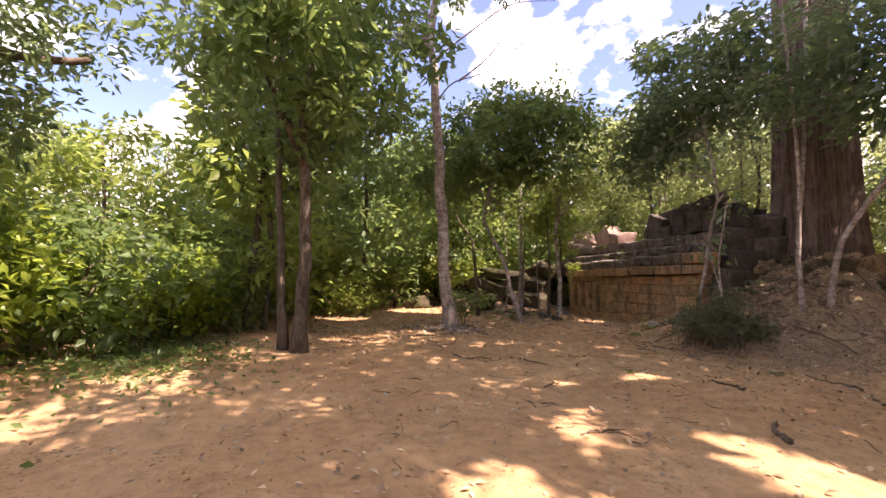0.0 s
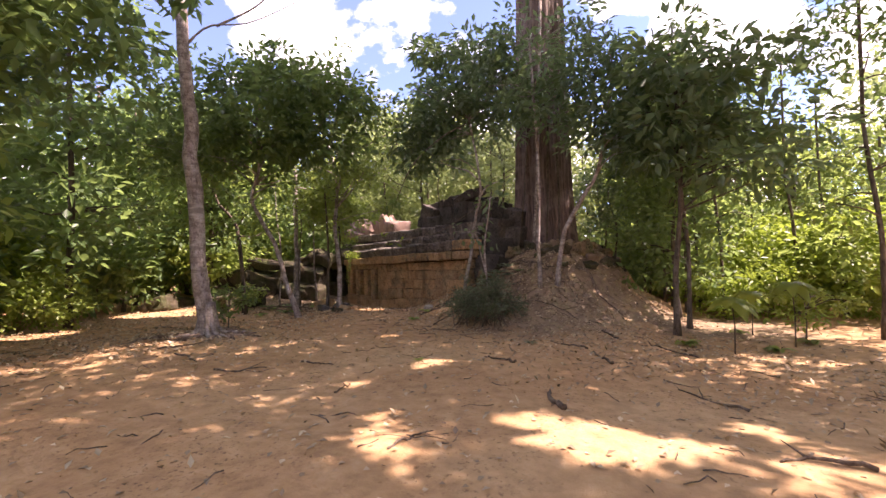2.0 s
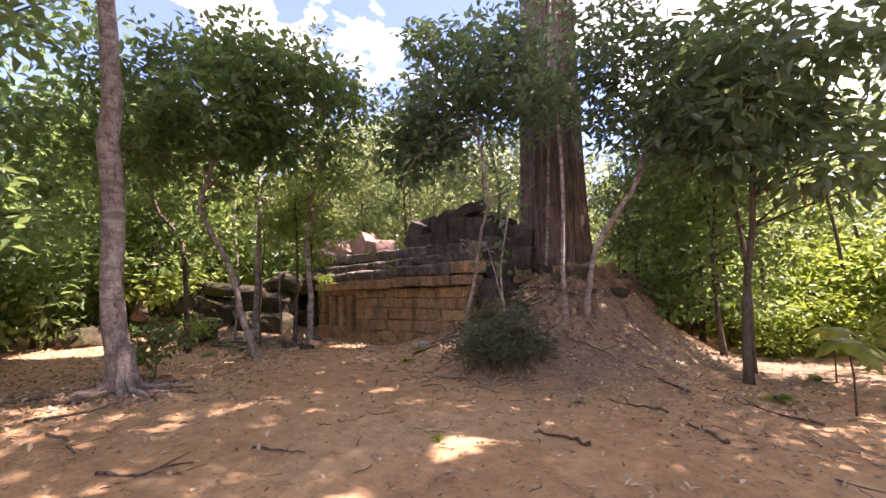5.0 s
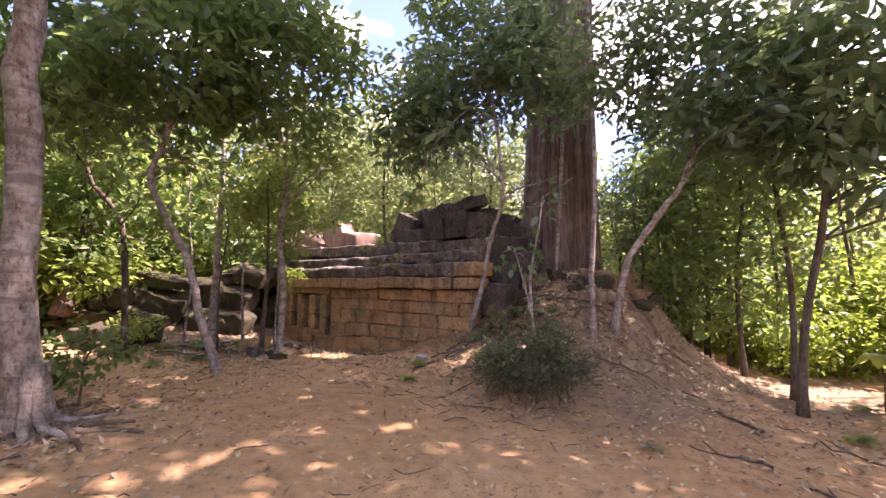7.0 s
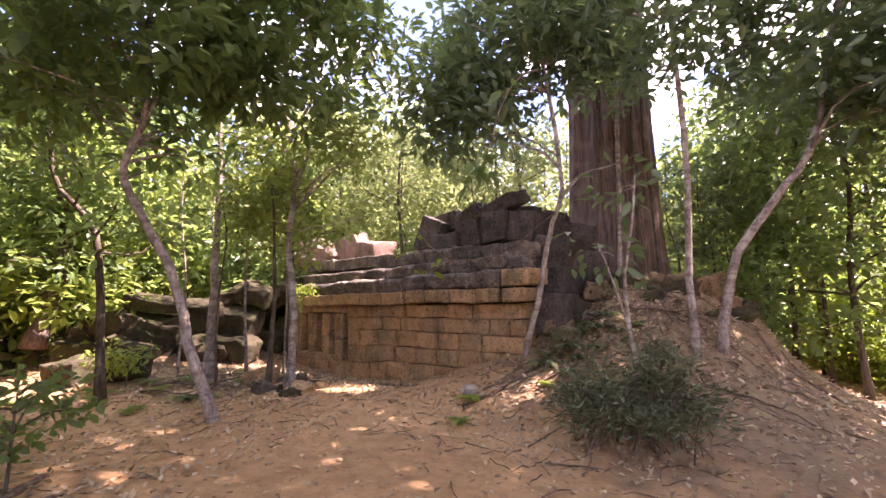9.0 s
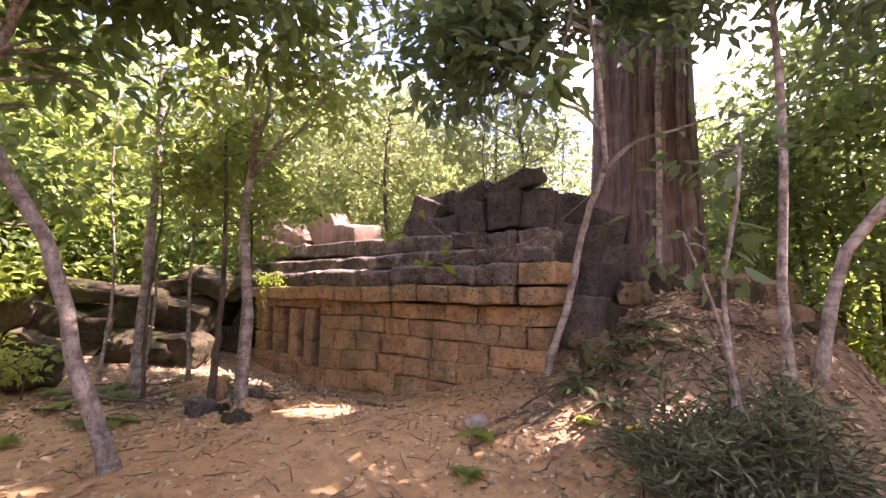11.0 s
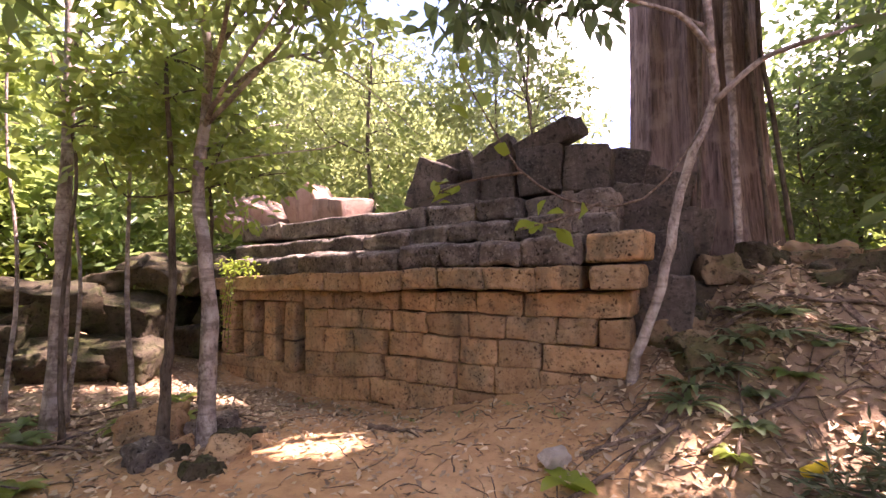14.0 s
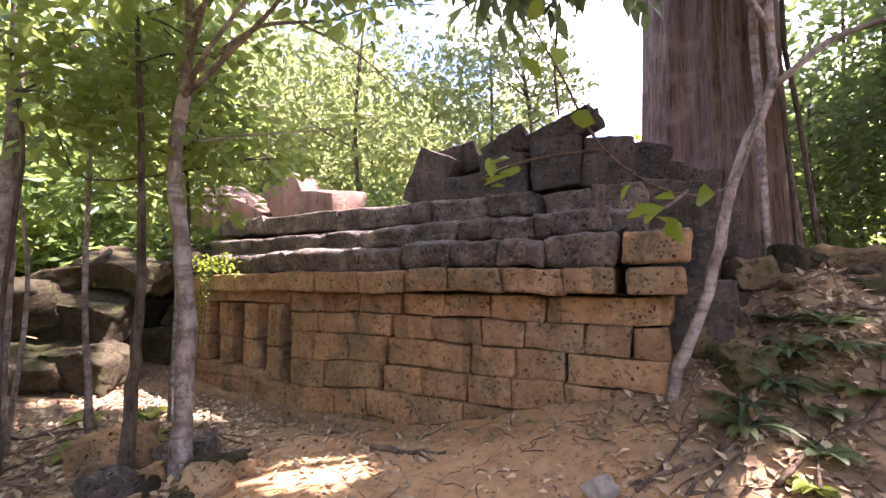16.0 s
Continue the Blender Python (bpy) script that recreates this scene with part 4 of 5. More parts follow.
bent = bpy.data.objects["curved_stem"]
for k, run in enumerate(([(3.34, 3.9, 3.25), (3.6, 3.73, 3.48), (3.8, 3.62, 3.53), (4.06, 3.48, 3.54), (4.5, 3.3, 3.62)], [(3.36, 3.92, 3.7), (3.1, 3.8, 4.0), (2.7, 3.7, 4.15), (2.2, 3.7, 4.4)])):
    link_mesh("side_branch", *tube(smooth_path(np.array(run) - np.array(bent.location), 12), np.linspace(0.03, 0.008, 12), 7, 0.08, k), PALEBARK, bent, smooth=True)

# buttress roots and bare boughs of the slender tree
slender = bpy.data.objects["slender_tree"]
for k in range(7):
    a, out = 0.9 * k + 0.3 * math.sin(2.3 * k), 0.75 + 0.2 * math.sin(1.7 * k)
    gx, gy = slender.location.x + out * math.cos(a), slender.location.y + out * math.sin(a)
    dz = float(ground_z(gx, gy)) - slender.location.z
    run = [(r * math.cos(a + w), r * math.sin(a + w), z) for r, w, z in ((0.07, 0, 0.75), (0.13, 0, 0.38), (0.24, 0.05, 0.14), (0.45, 0.12, 0.05 + dz * 0.5), (out, 0.0, dz - 0.03))]
    link_mesh("buttress_root", *tube(smooth_path(run, 12), np.linspace(0.075, 0.022, 12), 8, 0.08, k), PALEBARK, slender, smooth=True)
for k, run in enumerate(([(-0.57, -1.66, 6.2), (-0.2, -1.4, 6.6), (0.5, -0.9, 6.7), (1.5, -0.2, 7.3)], [(-0.1, -1.3, 6.62), (0.5, -0.7, 7.2), (0.9, -0.4, 7.9)], [(-0.63, -1.78, 7.3), (0.0, -1.0, 8.0), (0.8, -0.3, 8.5), (1.8, 0.3, 8.2)], [(-0.6, -1.7, 6.6), (-1.2, -2.2, 7.4), (-1.9, -2.8, 8.6)])):
    p = smooth_path(np.array(run) - np.array(slender.location), 12)
    link_mesh("bare_branch", *tube(p, np.linspace(0.03, 0.006, 12), 5, 0.1, k), PALEBARK, slender, smooth=True)

# ---- forest round the clearing ----
def forest():
    kinds = []
    rng = np.random.default_rng(77)
    mats = (LEAF_MID, LEAF_LIGHT, LEAF_MID, LEAF_PALE, LEAF_LIGHT)
    words = ("leafy forest tree with a dense rounded crown", "bright leafy young forest tree", "tall narrow forest tree full of foliage", "airy pale-leaved forest tree", "low spreading forest tree in sunlight")
    for k in range(5):
        h = (8.0, 6.0, 9.0, 8.5, 5.5)[k]
        w = (2.3, 1.9, 1.9, 2.4, 2.3)[k]
        t = tree("forest_tree", words[k], [(300, 300 + 9 * k, 0), (300.1, 300 + 9 * k, h * 0.3), (299.9, 300.1 + 9 * k, h * 0.6), (300, 300 + 9 * k, h * 0.92)], 0.07, 0.03,
                 [((300, 300 + 9 * k, h * 0.66), (w, w, h * 0.36), 72, 29), ((300, 300 + 9 * k, h * 0.30), (w * 0.9, w * 0.9, h * 0.22), 30, 27)], 0, mats[k], DARKBARK, 100 + k, "forest trees", limbs=6, fine=False, leaf_len=0.25, leaf_wid=0.14, clump=0.52)
        kinds.append((t, h))
    bushes = []
    for k in range(3):
        c = np.array((300, 400 + 6 * k, 0))
        b = tree("bush", ("bright green leafy bush under the trees", "dense mid-green bush under the trees", "sunlit yellow-green bush at the forest edge")[k], [tuple(c), tuple(c + (0.05, 0, 0.6)), tuple(c + (0, 0.1, 1.4))], 0.04, 0.015,
                 [(tuple(c + (0, 0, 1.15)), (1.35, 1.35, 1.1), 64, 32)], 0, (LEAF_LIGHT, LEAF_MID, LEAF_LIME)[k], DARKBARK, 120 + k, "bushes", category="bush", limbs=4, fine=False, leaf_len=0.175, leaf_wid=0.095, clump=0.4, steps=8)
        bushes.append(b)
    spots = []

    def put(ob, x, y, s, turn):
        m = pose(x, y, float(ground_z(x, y)) - 0.05, 0, 0, turn) @ Matrix.Scale(s, 4)
        made = copy_thing(ob, m)
        made.matrix_basis = m
        return made

    def clear(x, y):
        a, b = np.array((12.5, -9.0)), np.array((1.0, 1.0))
        f = np.clip(np.dot(np.array((x, y)) - a, b - a) / np.dot(b - a, b - a), 0, 1)
        if np.linalg.norm(a + f * (b - a) - (x, y)) < 4.6 + (1.2 if f < 0.3 else 0):
            return False
        if ((x + 1.2) / 7.0) ** 2 + ((y - 6.3) / 4.0) ** 2 < 1:
            return False
        if -4.6 < x < 0.8 and -4.5 < y < 5.5:
            return False
        if math.hypot(x - 9.0, y + 6.6) < 8.5 or (x > 7 and -9 < y < 4.2 and x < 17):
            return False
        if 8.2 < x < 18 and 4 < y < 15:
            return False
        return math.hypot(x - 4.2, y - 6.5) > 3.6

    tries = 0
    while len(spots) < 168 and tries < 9000:
        tries += 1
        r = rng.uniform(5, 34) if tries < 4000 else rng.uniform(8, 40)
        a = rng.uniform(0, 2 * math.pi)
        x, y = 2.5 + r * math.cos(a), 0.5 + r * math.sin(a)
        if not clear(x, y) or any(math.hypot(x - p, y - q) < 1.9 for p, q in spots):
            continue
        crown = np.array([(x + dx, y + dy, zz) for dx in (-1, 0, 1) for dy in (-1, 0, 1) for zz in (3, 4.5, 6, 7.5)])
        if sunlit(crown).mean() > 0.06:
            continue
        spots.append((x, y))
        eye = math.hypot(x - 8.4, y + 6.4)
        bearing = math.degrees(math.atan2(-(x - 8.4), y + 6.4)) - 35.7
        k = int(rng.integers(5))
        t, h = kinds[k]
        s = rng.uniform(0.85, 1.35)
        if r > 16:
            s *= 1.25
        if -17 < bearing < 32:
            s = min(s, (1.3 + 0.36 * eye) / h)
        if bearing < -17:
            s = min(s, (1.3 + 0.40 * eye) / h)
        if bearing > 57:
            s = min(s, (1.3 + 0.30 * eye) / h)
        # only the pale-leaved kind here: its colour carries the haze behind the ruin
        if y > 8 and -9 < x < 4:
            t, h = kinds[3]
            s = min(s, (1.3 + 0.36 * eye) / h)
        put(t, x, y, s, rng.uniform(0, 360))
    # bushes: a bank at the clearing's open side, undergrowth elsewhere
    bank = [(-0.5, -8.6), (-1.6, -7.4), (0.6, -9.8), (-2.6, -8.9), (-3.4, -7.0), (1.6, -10.6), (-1.2, -10.2), (-3.8, -9.8), (2.4, -12.4), (0.2, -12.0)]
    for x, y in bank:
        put(bushes[int(rng.integers(2)) * 2 if rng.random() < 0.8 else 1], x, y, rng.uniform(0.8, 1.25), rng.uniform(0, 360))
    for k, (x, y) in enumerate(((-8.6, 3.2), (-9.6, 0.8), (-8.8, -1.6), (-7.6, -3.8), (-8.2, 6.4), (-6.6, 8.8), (-4.4, 9.8), (-10.6, 5.6), (-11.0, -0.6), (-10.0, -3.6), (-2.0, 10.6), (-6.0, -6.2), (-4.6, -8.0))):
        put(bushes[(0, 1, 1)[k % 3]], x, y, rng.uniform(1.4, 1.9), rng.uniform(0, 360))
    sunny = [(8.0, 12.2), (9.3, 10.9), (7.2, 12.4), (10.2, 9.6), (9.4, 11.8), (11.5, 8.0), (8.2, 13.5), (12.5, 10.5), (10.2, 13.8), (-9.5, 9.5), (-11.5, 6.5), (-7.5, 11.0), (-3.5, 11.5)]
    for k, (x, y) in enumerate(sunny):
        put(bushes[0 if k % 3 else 2], x, y, rng.uniform(0.9, 1.4), rng.uniform(0, 360))
    for x, y, s in ((6.9, 9.8, 1.0), (6.2, 10.8, 1.1)):
        put(bushes[1], x, y, s, rng.uniform(0, 360))
    for x, y, s in ((8.6, 8.4, 0.7), (8.9, 7.2, 0.55), (9.9, 7.6, 0.7), (9.3, 8.8, 0.75), (10.9, 8.6, 0.9), (11.0, 11.0, 1.3), (12.5, 8.6, 1.4)):
        put(bushes[2], x, y, s, rng.uniform(0, 360))
    count = 0
    while count < 60:
        r, a = rng.uniform(7, 30), rng.uniform(0, 2 * math.pi)
        x, y = 2.5 + r * math.cos(a), 0.5 + r * math.sin(a)
        if clear(x, y):
            put(bushes[int(rng.integers(3))], x, y, rng.uniform(0.6, 1.5), rng.uniform(0, 360))
            count += 1
    for t in [k for k, _ in kinds] + bushes:
        for o in (*t.children_recursive, t):
            bpy.data.objects.remove(o)
    # far woods
    ang = rng.uniform(0, 2 * np.pi, 1500)
    rad = rng.uniform(40, 60, 1500)
    top = 3 + 5 * rng.random(1500) ** 0.7 + 1.6 * np.sin(ang * 9) + 1.2 * np.sin(ang * 23 + 1)
    cs = np.stack([rad * np.cos(ang), rad * np.sin(ang), top * rng.uniform(0.1, 1.0, 1500) + 0.5], 1)
    p, o = clump_points(cs, 1.7, 34, rng)
    leaf_mesh("far_woods", p, 1.0, 0.6, LEAF_MID, None, "far green woods closing the view", outward=o, seed=9, kind="stuff")["category"] = "woods"


forest()

# ---- on the ground ----
def on_ground(x, y, dz=0.0):
    return (x, y, float(ground_z(x, y)) + dz)


def thin_path(rng, x, y, length, turn, lift=0.02, bend=0.12, steps=9):
    """A line that creeps over the ground."""
    pts, a = [], turn
    for k in range(steps):
        pts.append((x, y, float(ground_z(x, y)) + lift + 0.012 * rng.normal()))
        a += bend * rng.normal()
        x, y = x + length / steps * math.cos(a), y + length / steps * math.sin(a)
    return pts


def litter():
    rng = np.random.default_rng(31)
    n = 110000
    x, y = rng.uniform(-9, 13, n), rng.uniform(-9, 9, n)
    near = 0.55 * np.exp(-((y - 4.2 + 0.35 * x) ** 2) / 3.0) + 0.8 * np.exp(-((x + 0.4) ** 2 + (y + 1.5) ** 2) / 3) + 0.7 * (x < 0.5) + 1.8 * np.exp(-((x - 4.6) ** 2 + (y - 5.2) ** 2) / 5) + 2.0 * np.exp(-((x - 3.6) ** 2 + (y - 3.5) ** 2) / 1.6) + 0.5 * np.exp(-((x - 7.5) ** 2 + (y - 2.5) ** 2) / 4)
    patch = 0.5 + 0.5 * np.sin(1.9 * x + 0.6 * y) * np.sin(1.6 * y - 0.8 * x + 1)
    keep = rng.random(n) < np.clip(0.07 + 0.55 * near * (0.35 + 0.65 * patch), 0, 0.8)
    x, y = x[keep], y[keep]
    c = np.stack([x, y, ground_z(x, y) + 0.012], 1)
    ob = leaf_mesh("dead_leaves", c, 0.085, 0.045, LITTER, None, "scattered dry brown leaves on the earth", droop=0.0, flat=0.9, seed=31, kind="stuff")
    ob["category"] = "leaves"
    # larger fallen leaves lie thick on the mound and round the rubble
    for (cx, cy), (sx, sy), count in (((3.9, 3.9), (0.9, 0.7), 1500), ((5.2, 3.6), (0.9, 0.9), 450), ((-2.9, 3.9), (0.9, 0.8), 1800), ((-0.6, -1.6), (1.0, 0.9), 600)):
        lx, ly = rng.normal(cx, sx, count), rng.normal(cy, sy, count)
        c = np.stack([lx, ly, ground_z(lx, ly) + 0.016], 1)
        pile = leaf_mesh("dead_leaves", c, 0.10, 0.055, LITTER, None, "thick drift of curled brown leaves", droop=-0.04, flat=0.86, seed=int(count + 10 * cx), kind="stuff")
        pile["category"] = "leaves"
    gx, gy = rng.normal(0.4, 1.1, 2600), rng.normal(-7.7, 0.8, 2600)
    cover = leaf_mesh("ground_cover", np.stack([gx, gy, ground_z(gx, gy) + 0.05 * rng.random(2600)], 1), 0.11, 0.055, LEAF_MID, None, "low green herbs covering the earth under bushes", droop=-0.3, flat=0.6, seed=37, kind="stuff")
    cover["category"] = "herbs"
    pieces = []
    for k in range(900):
        if k % 3 == 0:
            px, py = rng.uniform(-4, 5), rng.uniform(1.5, 5)
        elif k % 3 == 1:
            px, py = rng.normal(4.2, 1.0), rng.normal(4.4, 0.8)
        else:
            px, py = rng.uniform(-4, 11), rng.uniform(-7, 5)
        p = thin_path(rng, px, py, rng.uniform(0.12, 0.55), rng.uniform(0, 6.3), 0.012, 0.2, 5)
        pieces.append(tube(p, np.linspace(1, 0.5, 5) * rng.uniform(0.003, 0.008), 4, 0.1, k))
    ob = link_mesh("twig_litter", *merge(pieces), TWIG)
    tagged(ob, "thin dry twigs strewn over the earth", "twigs", "", "stuff")
    # pebbles and crumbs of earth
    m = 2600
    x, y = rng.uniform(-5, 11, m), rng.uniform(-7, 6, m)
    s = rng.uniform(0.006, 0.022, m)
    base = np.stack([x, y, ground_z(x, y)], 1)
    shape = np.array([(1, 0, 0), (-0.4, 0.9, 0), (-0.5, -0.8, 0), (0.05, 0.05, 0.9)])
    v = (base[:, None] + shape[None] * s[:, None, None]).reshape(-1, 3)
    k = np.arange(m)[:, None] * 4
    f = np.concatenate([k + [0, 1, 3], k + [1, 2, 3], k + [2, 0, 3]], 1).reshape(-1, 3)
    tagged(link_mesh("earth_crumbs", v.tolist(), f.tolist(), SOIL), "small crumbs of red earth and grit", "grit", "", "stuff")


litter()


def stick(x, y, length, turn, radius, label, seed, mat=TWIG, fork=True, lift=0.02, name="fallen_stick"):
    rng = np.random.default_rng(seed)
    top = empty(name, on_ground(x, y), label, "stick", "sticks on the ground")
    p = np.array(thin_path(rng, x, y, length, turn, lift, 0.14, 9)) - np.array(on_ground(x, y))
    link_mesh("stem", *tube(p, np.linspace(radius, radius * 0.45, 9), 6, 0.12, seed), mat, top, smooth=True)
    if fork:
        q = p[5]
        a = turn + rng.choice((-0.7, 0.7))
        pts = [q + np.array((math.cos(a), math.sin(a), 0.12)) * s for s in np.linspace(0, length * 0.35, 5)]
        link_mesh("side_twig", *tube(pts, np.linspace(radius * 0.5, radius * 0.2, 5), 5, 0.12, seed), mat, top, smooth=True)


STICKS = [(7.0, -2.05, 0.5, 2.5, 0.035), (5.9, -0.5, 0.7, 2.7, 0.022), (7.1, 0.3, 0.6, 2.2, 0.024), (6.6, 1.0, 0.8, 2.6, 0.018), (8.6, -0.9, 0.9, 2.4, 0.018), (9.2, -2.2, 0.7, 2.8, 0.02),
          (3.0, -1.9, 0.6, 0.4, 0.014), (2.4, -2.9, 0.8, 0.9, 0.016), (4.4, -2.6, 0.4, 2.0, 0.012), (1.0, -2.7, 0.9, 0.3, 0.02), (0.2, -2.6, 1.0, 1.0, 0.018), (6.0, -3.6, 0.5, 1.4, 0.014),
          (1.9, 3.0, 1.1, 0.75, 0.022), (2.4, 3.2, 1.0, 0.9, 0.016), (2.1, 3.4, 0.9, 0.6, 0.018), (3.0, 2.9, 1.2, 0.35, 0.014), (3.4, 4.6, 1.0, 2.6, 0.016), (4.0, 4.3, 1.2, 2.2, 0.014),
          (-2.6, 4.1, 1.5, 0.4, 0.016), (-3.2, 3.7, 1.3, 0.7, 0.014), (-2.4, 3.0, 0.9, 2.4, 0.013), (-0.1, 4.25, 0.9, -0.2, 0.035), (8.2, 1.6, 1.1, 2.7, 0.02), (6.9, 2.2, 0.9, 2.3, 0.026), (3.2, 1.7, 0.7, 0.2, 0.012)]
for k, (x, y, ln, a, r) in enumerate(STICKS):
    stick(x, y, ln, a, r, "dry crooked branch fallen on the red earth" if r > 0.017 else "thin dry twig lying on the red earth", 200 + k)


def surface_root(x, y, length, turn, radius, seed, group, label, mat=ROOT):
    rng = np.random.default_rng(seed)
    p = thin_path(rng, x, y, length, turn, radius * 0.25, 0.2, 12)
    p[-1] = (p[-1][0], p[-1][1], p[-1][2] - radius * 2)
    ob = link_mesh("surface_root", *tube(p, np.linspace(radius, radius * 0.3, 12), 7, 0.1, seed), mat, smooth=True)
    tagged(ob, label, "root", group)


for k in range(17):
    a = k * 0.571 + 0.2
    surface_root(-0.42 + 0.12 * math.cos(a), -1.36 + 0.12 * math.sin(a), 0.6 + 0.9 * ((k * 37) % 10) / 10, a, 0.055, 300 + k, "roots of the slender tree", "gnarled root spreading from the slender pale tree")
for k, (x, y, a) in enumerate(((5.2, 5.5, -1.2), (5.6, 4.9, -0.8), (4.5, 4.6, -1.6), (3.4, 4.4, -2.2), (3.0, 3.8, -2.4))):
    surface_root(x, y, 1.6 + 0.2 * (k % 4), a, 0.022 + 0.007 * (k % 3), 330 + k, "roots on the mound", "brown root creeping down the earth mound")


def rock(name, at, size, turn, mat, label, group="", category="stone", rough=0.065, soft=0.03):
    ob = block(name, size, mat, next(seeds), None, rough, soft, "", 7, 0.03)
    ob.matrix_world = pose(*at, *turn)
    tagged(ob, label, category, group)
    return ob


# stones round the saplings
for k, (x, y, s) in enumerate(((-1.25, 3.55, 0.34), (-1.05, 3.25, 0.42), (-1.72, 3.02, 0.44), (-1.1, 2.95, 0.3), (-2.05, 3.35, 0.36), (-1.7, 3.75, 0.5), (-1.3, 3.35, 0.2), (-1.62, 3.3, 0.22), (-1.2, 3.75, 0.18), (-1.45, 3.15, 0.16), (-0.95, 3.5, 0.15), (-1.9, 3.8, 0.24))):
    rock("loose_stone", on_ground(x, y, 0.08 * s), (s, s * 0.8, s * 0.5), (8 * (k % 3), 6 * (k % 4), 47 * k), (GREYSTONE, LATERITE, ROOFSTONE)[k % 3], "rough stone lying beside the saplings", "stones round the saplings")
rock("laterite_block", on_ground(-2.2, 3.5, 0.1), (0.62, 0.42, 0.34), (3, -6, 24), LATERITE, "squared reddish laterite block lying beside the saplings", "stones round the saplings", soft=0.04)
# stones on the mound, beside the temple corner
for k, (x, y, s) in enumerate(((3.15, 4.75, 0.55), (3.35, 5.2, 0.7), (3.05, 5.1, 0.6), (3.75, 5.3, 0.5), (4.2, 5.3, 0.4), (5.1, 5.2, 0.5), (5.6, 5.7, 0.55), (6.1, 5.9, 0.4), (4.7, 4.9, 0.35), (3.2, 4.3, 0.4), (5.9, 5.1, 0.3))):
    rock("mound_stone", on_ground(x, y, 0.02 * s), (s * 0.9, s * 0.8, s * 0.7), (6 * (k % 3), 9 * (k % 4), 31 * k), GREYSTONE if k % 3 else MOSSLATERITE, "half-buried mossy stone on the mound", "stones on the mound")
for k, (x, y) in enumerate(((-6.2, 2.6), (-7.4, 3.4), (-8.6, 2.2), (-9.8, 3.6), (-5.3, 3.0), (-7.9, 1.2))):
    rock("loose_stone", on_ground(x, y, 0.12), (0.9, 0.7, 0.5), (8, 5 * k, 40 * k), GREYSTONE, "weathered stone lying on the path's edge", "stones beside the path")
rock("pale_rock", on_ground(1.9, 3.42, 0.06), (0.24, 0.17, 0.12), (10, 12, 30), WHITEROCK, "pale whitish rock lying on the path", rough=0.035, soft=0.02)
rock("stone_stub", tuple(TEMPLE @ Vector((2.2, 0.08, 2.46))), (0.12, 0.11, 0.44), (3, 4, 12), ROOFSTONE, "narrow upright stone stub on the roof edge", rough=0.03, soft=0.02)


def carton():
    top = empty("drink_bottle", on_ground(3.5, 3.13, 0.05), "crushed yellow plastic bottle dropped on the ground", "bottle")
    top.rotation_euler = (0.1, 1.45, 0.6)
    prof = [(-0.10, 0.03), (-0.095, 0.036), (-0.03, 0.037), (0.0, 0.033), (0.03, 0.037), (0.07, 0.036), (0.095, 0.018), (0.115, 0.015)]
    link_mesh("bottle_body", *tube([(0, 0, z) for z, _ in prof], [r for _, r in prof], 16, 0.03, 4), YELLOW, top, smooth=True)
    link_mesh("bottle_cap", *tube([(0, 0, 0.115), (0, 0, 0.135)], [0.018, 0.018], 14, 0.0, 4), WHITEROCK, top, "pale screw cap")


carton()


# ---- low plants ----
def strap_plant(x, y, n, length, mat, label, seed, name="strap_plant", width=0.03, group="", z=None):
    """Long arching leaves from one root."""
    rng = np.random.default_rng(seed)
    at = on_ground(x, y) if z is None else (x, y, z)
    top = empty(name, at, label, "plant", group)
    for k in range(n):
        a, ln = rng.uniform(0, 6.283), length * rng.uniform(0.6, 1.15)
        rise = rng.uniform(0.35, 0.9)
        v, f = [], []
        for j in range(5):
            s = j / 4
            out = ln * (s * 0.8)
            zz = ln * rise * (s - 0.85 * s * s) + 0.01
            w = width * (0.35 + 1.3 * s - 1.6 * s * s + 0.02) * 1.6
            cx, cy = out * math.cos(a), out * math.sin(a)
            px, py = -math.sin(a) * w, math.cos(a) * w
            v += [(cx + px, cy + py, zz + 0.25 * w), (cx, cy, zz), (cx - px, cy - py, zz + 0.25 * w)]
        for j in range(4):
            b = 3 * j
            f += [(b, b + 1, b + 4, b + 3), (b + 1, b + 2, b + 5, b + 4)]
        link_mesh("leaf", v, f, mat, top, smooth=True)


for k, (x, y) in enumerate(((3.05, 3.95), (3.3, 4.05), (3.55, 4.2), (3.75, 4.05), (3.2, 4.25), (3.9, 4.35), (2.95, 3.75))):
    strap_plant(x, y, 22, 0.42, LEAF_DARK, "dark green strap-leaved plant on the mound", 400 + k, group="plants on the mound")
strap_plant(2.0, 2.5, 11, 0.26, LEAF_LIGHT, "small green seedling in the bare earth", 420, "seedling", 0.05)
strap_plant(1.95, 3.2, 7, 0.30, LEAF_LIME, "broad-leaved lime green seedling beside a pale rock", 421, "seedling", 0.075)
strap_plant(4.46, -0.88, 8, 0.12, LEAF_LIME, "tiny yellow-green seedling in the bare earth", 422, "seedling", 0.025)
strap_plant(5.58, 1.05, 26, 0.20, LEAF_DARK, "low dark green tuft of grass", 423, "grass_tuft", 0.008)
strap_plant(3.1, 3.3, 9, 0.22, LEAF_LIGHT, "small pale green weed on the slope", 424, "seedling", 0.04)
for k in range(16):
    u = -1.9 + 0.29 * k
    p = TEMPLE @ Vector((u, -0.22 - 0.1 * (k % 3), 0))
    strap_plant(p.x, p.y, 7, 0.15 + 0.03 * (k % 3), (LEAF_PALE, DRYGREEN)[k % 2], "thin tuft of dry grass at the wall's foot", 430 + k, "grass_tuft", 0.007, "grass at the wall's foot")
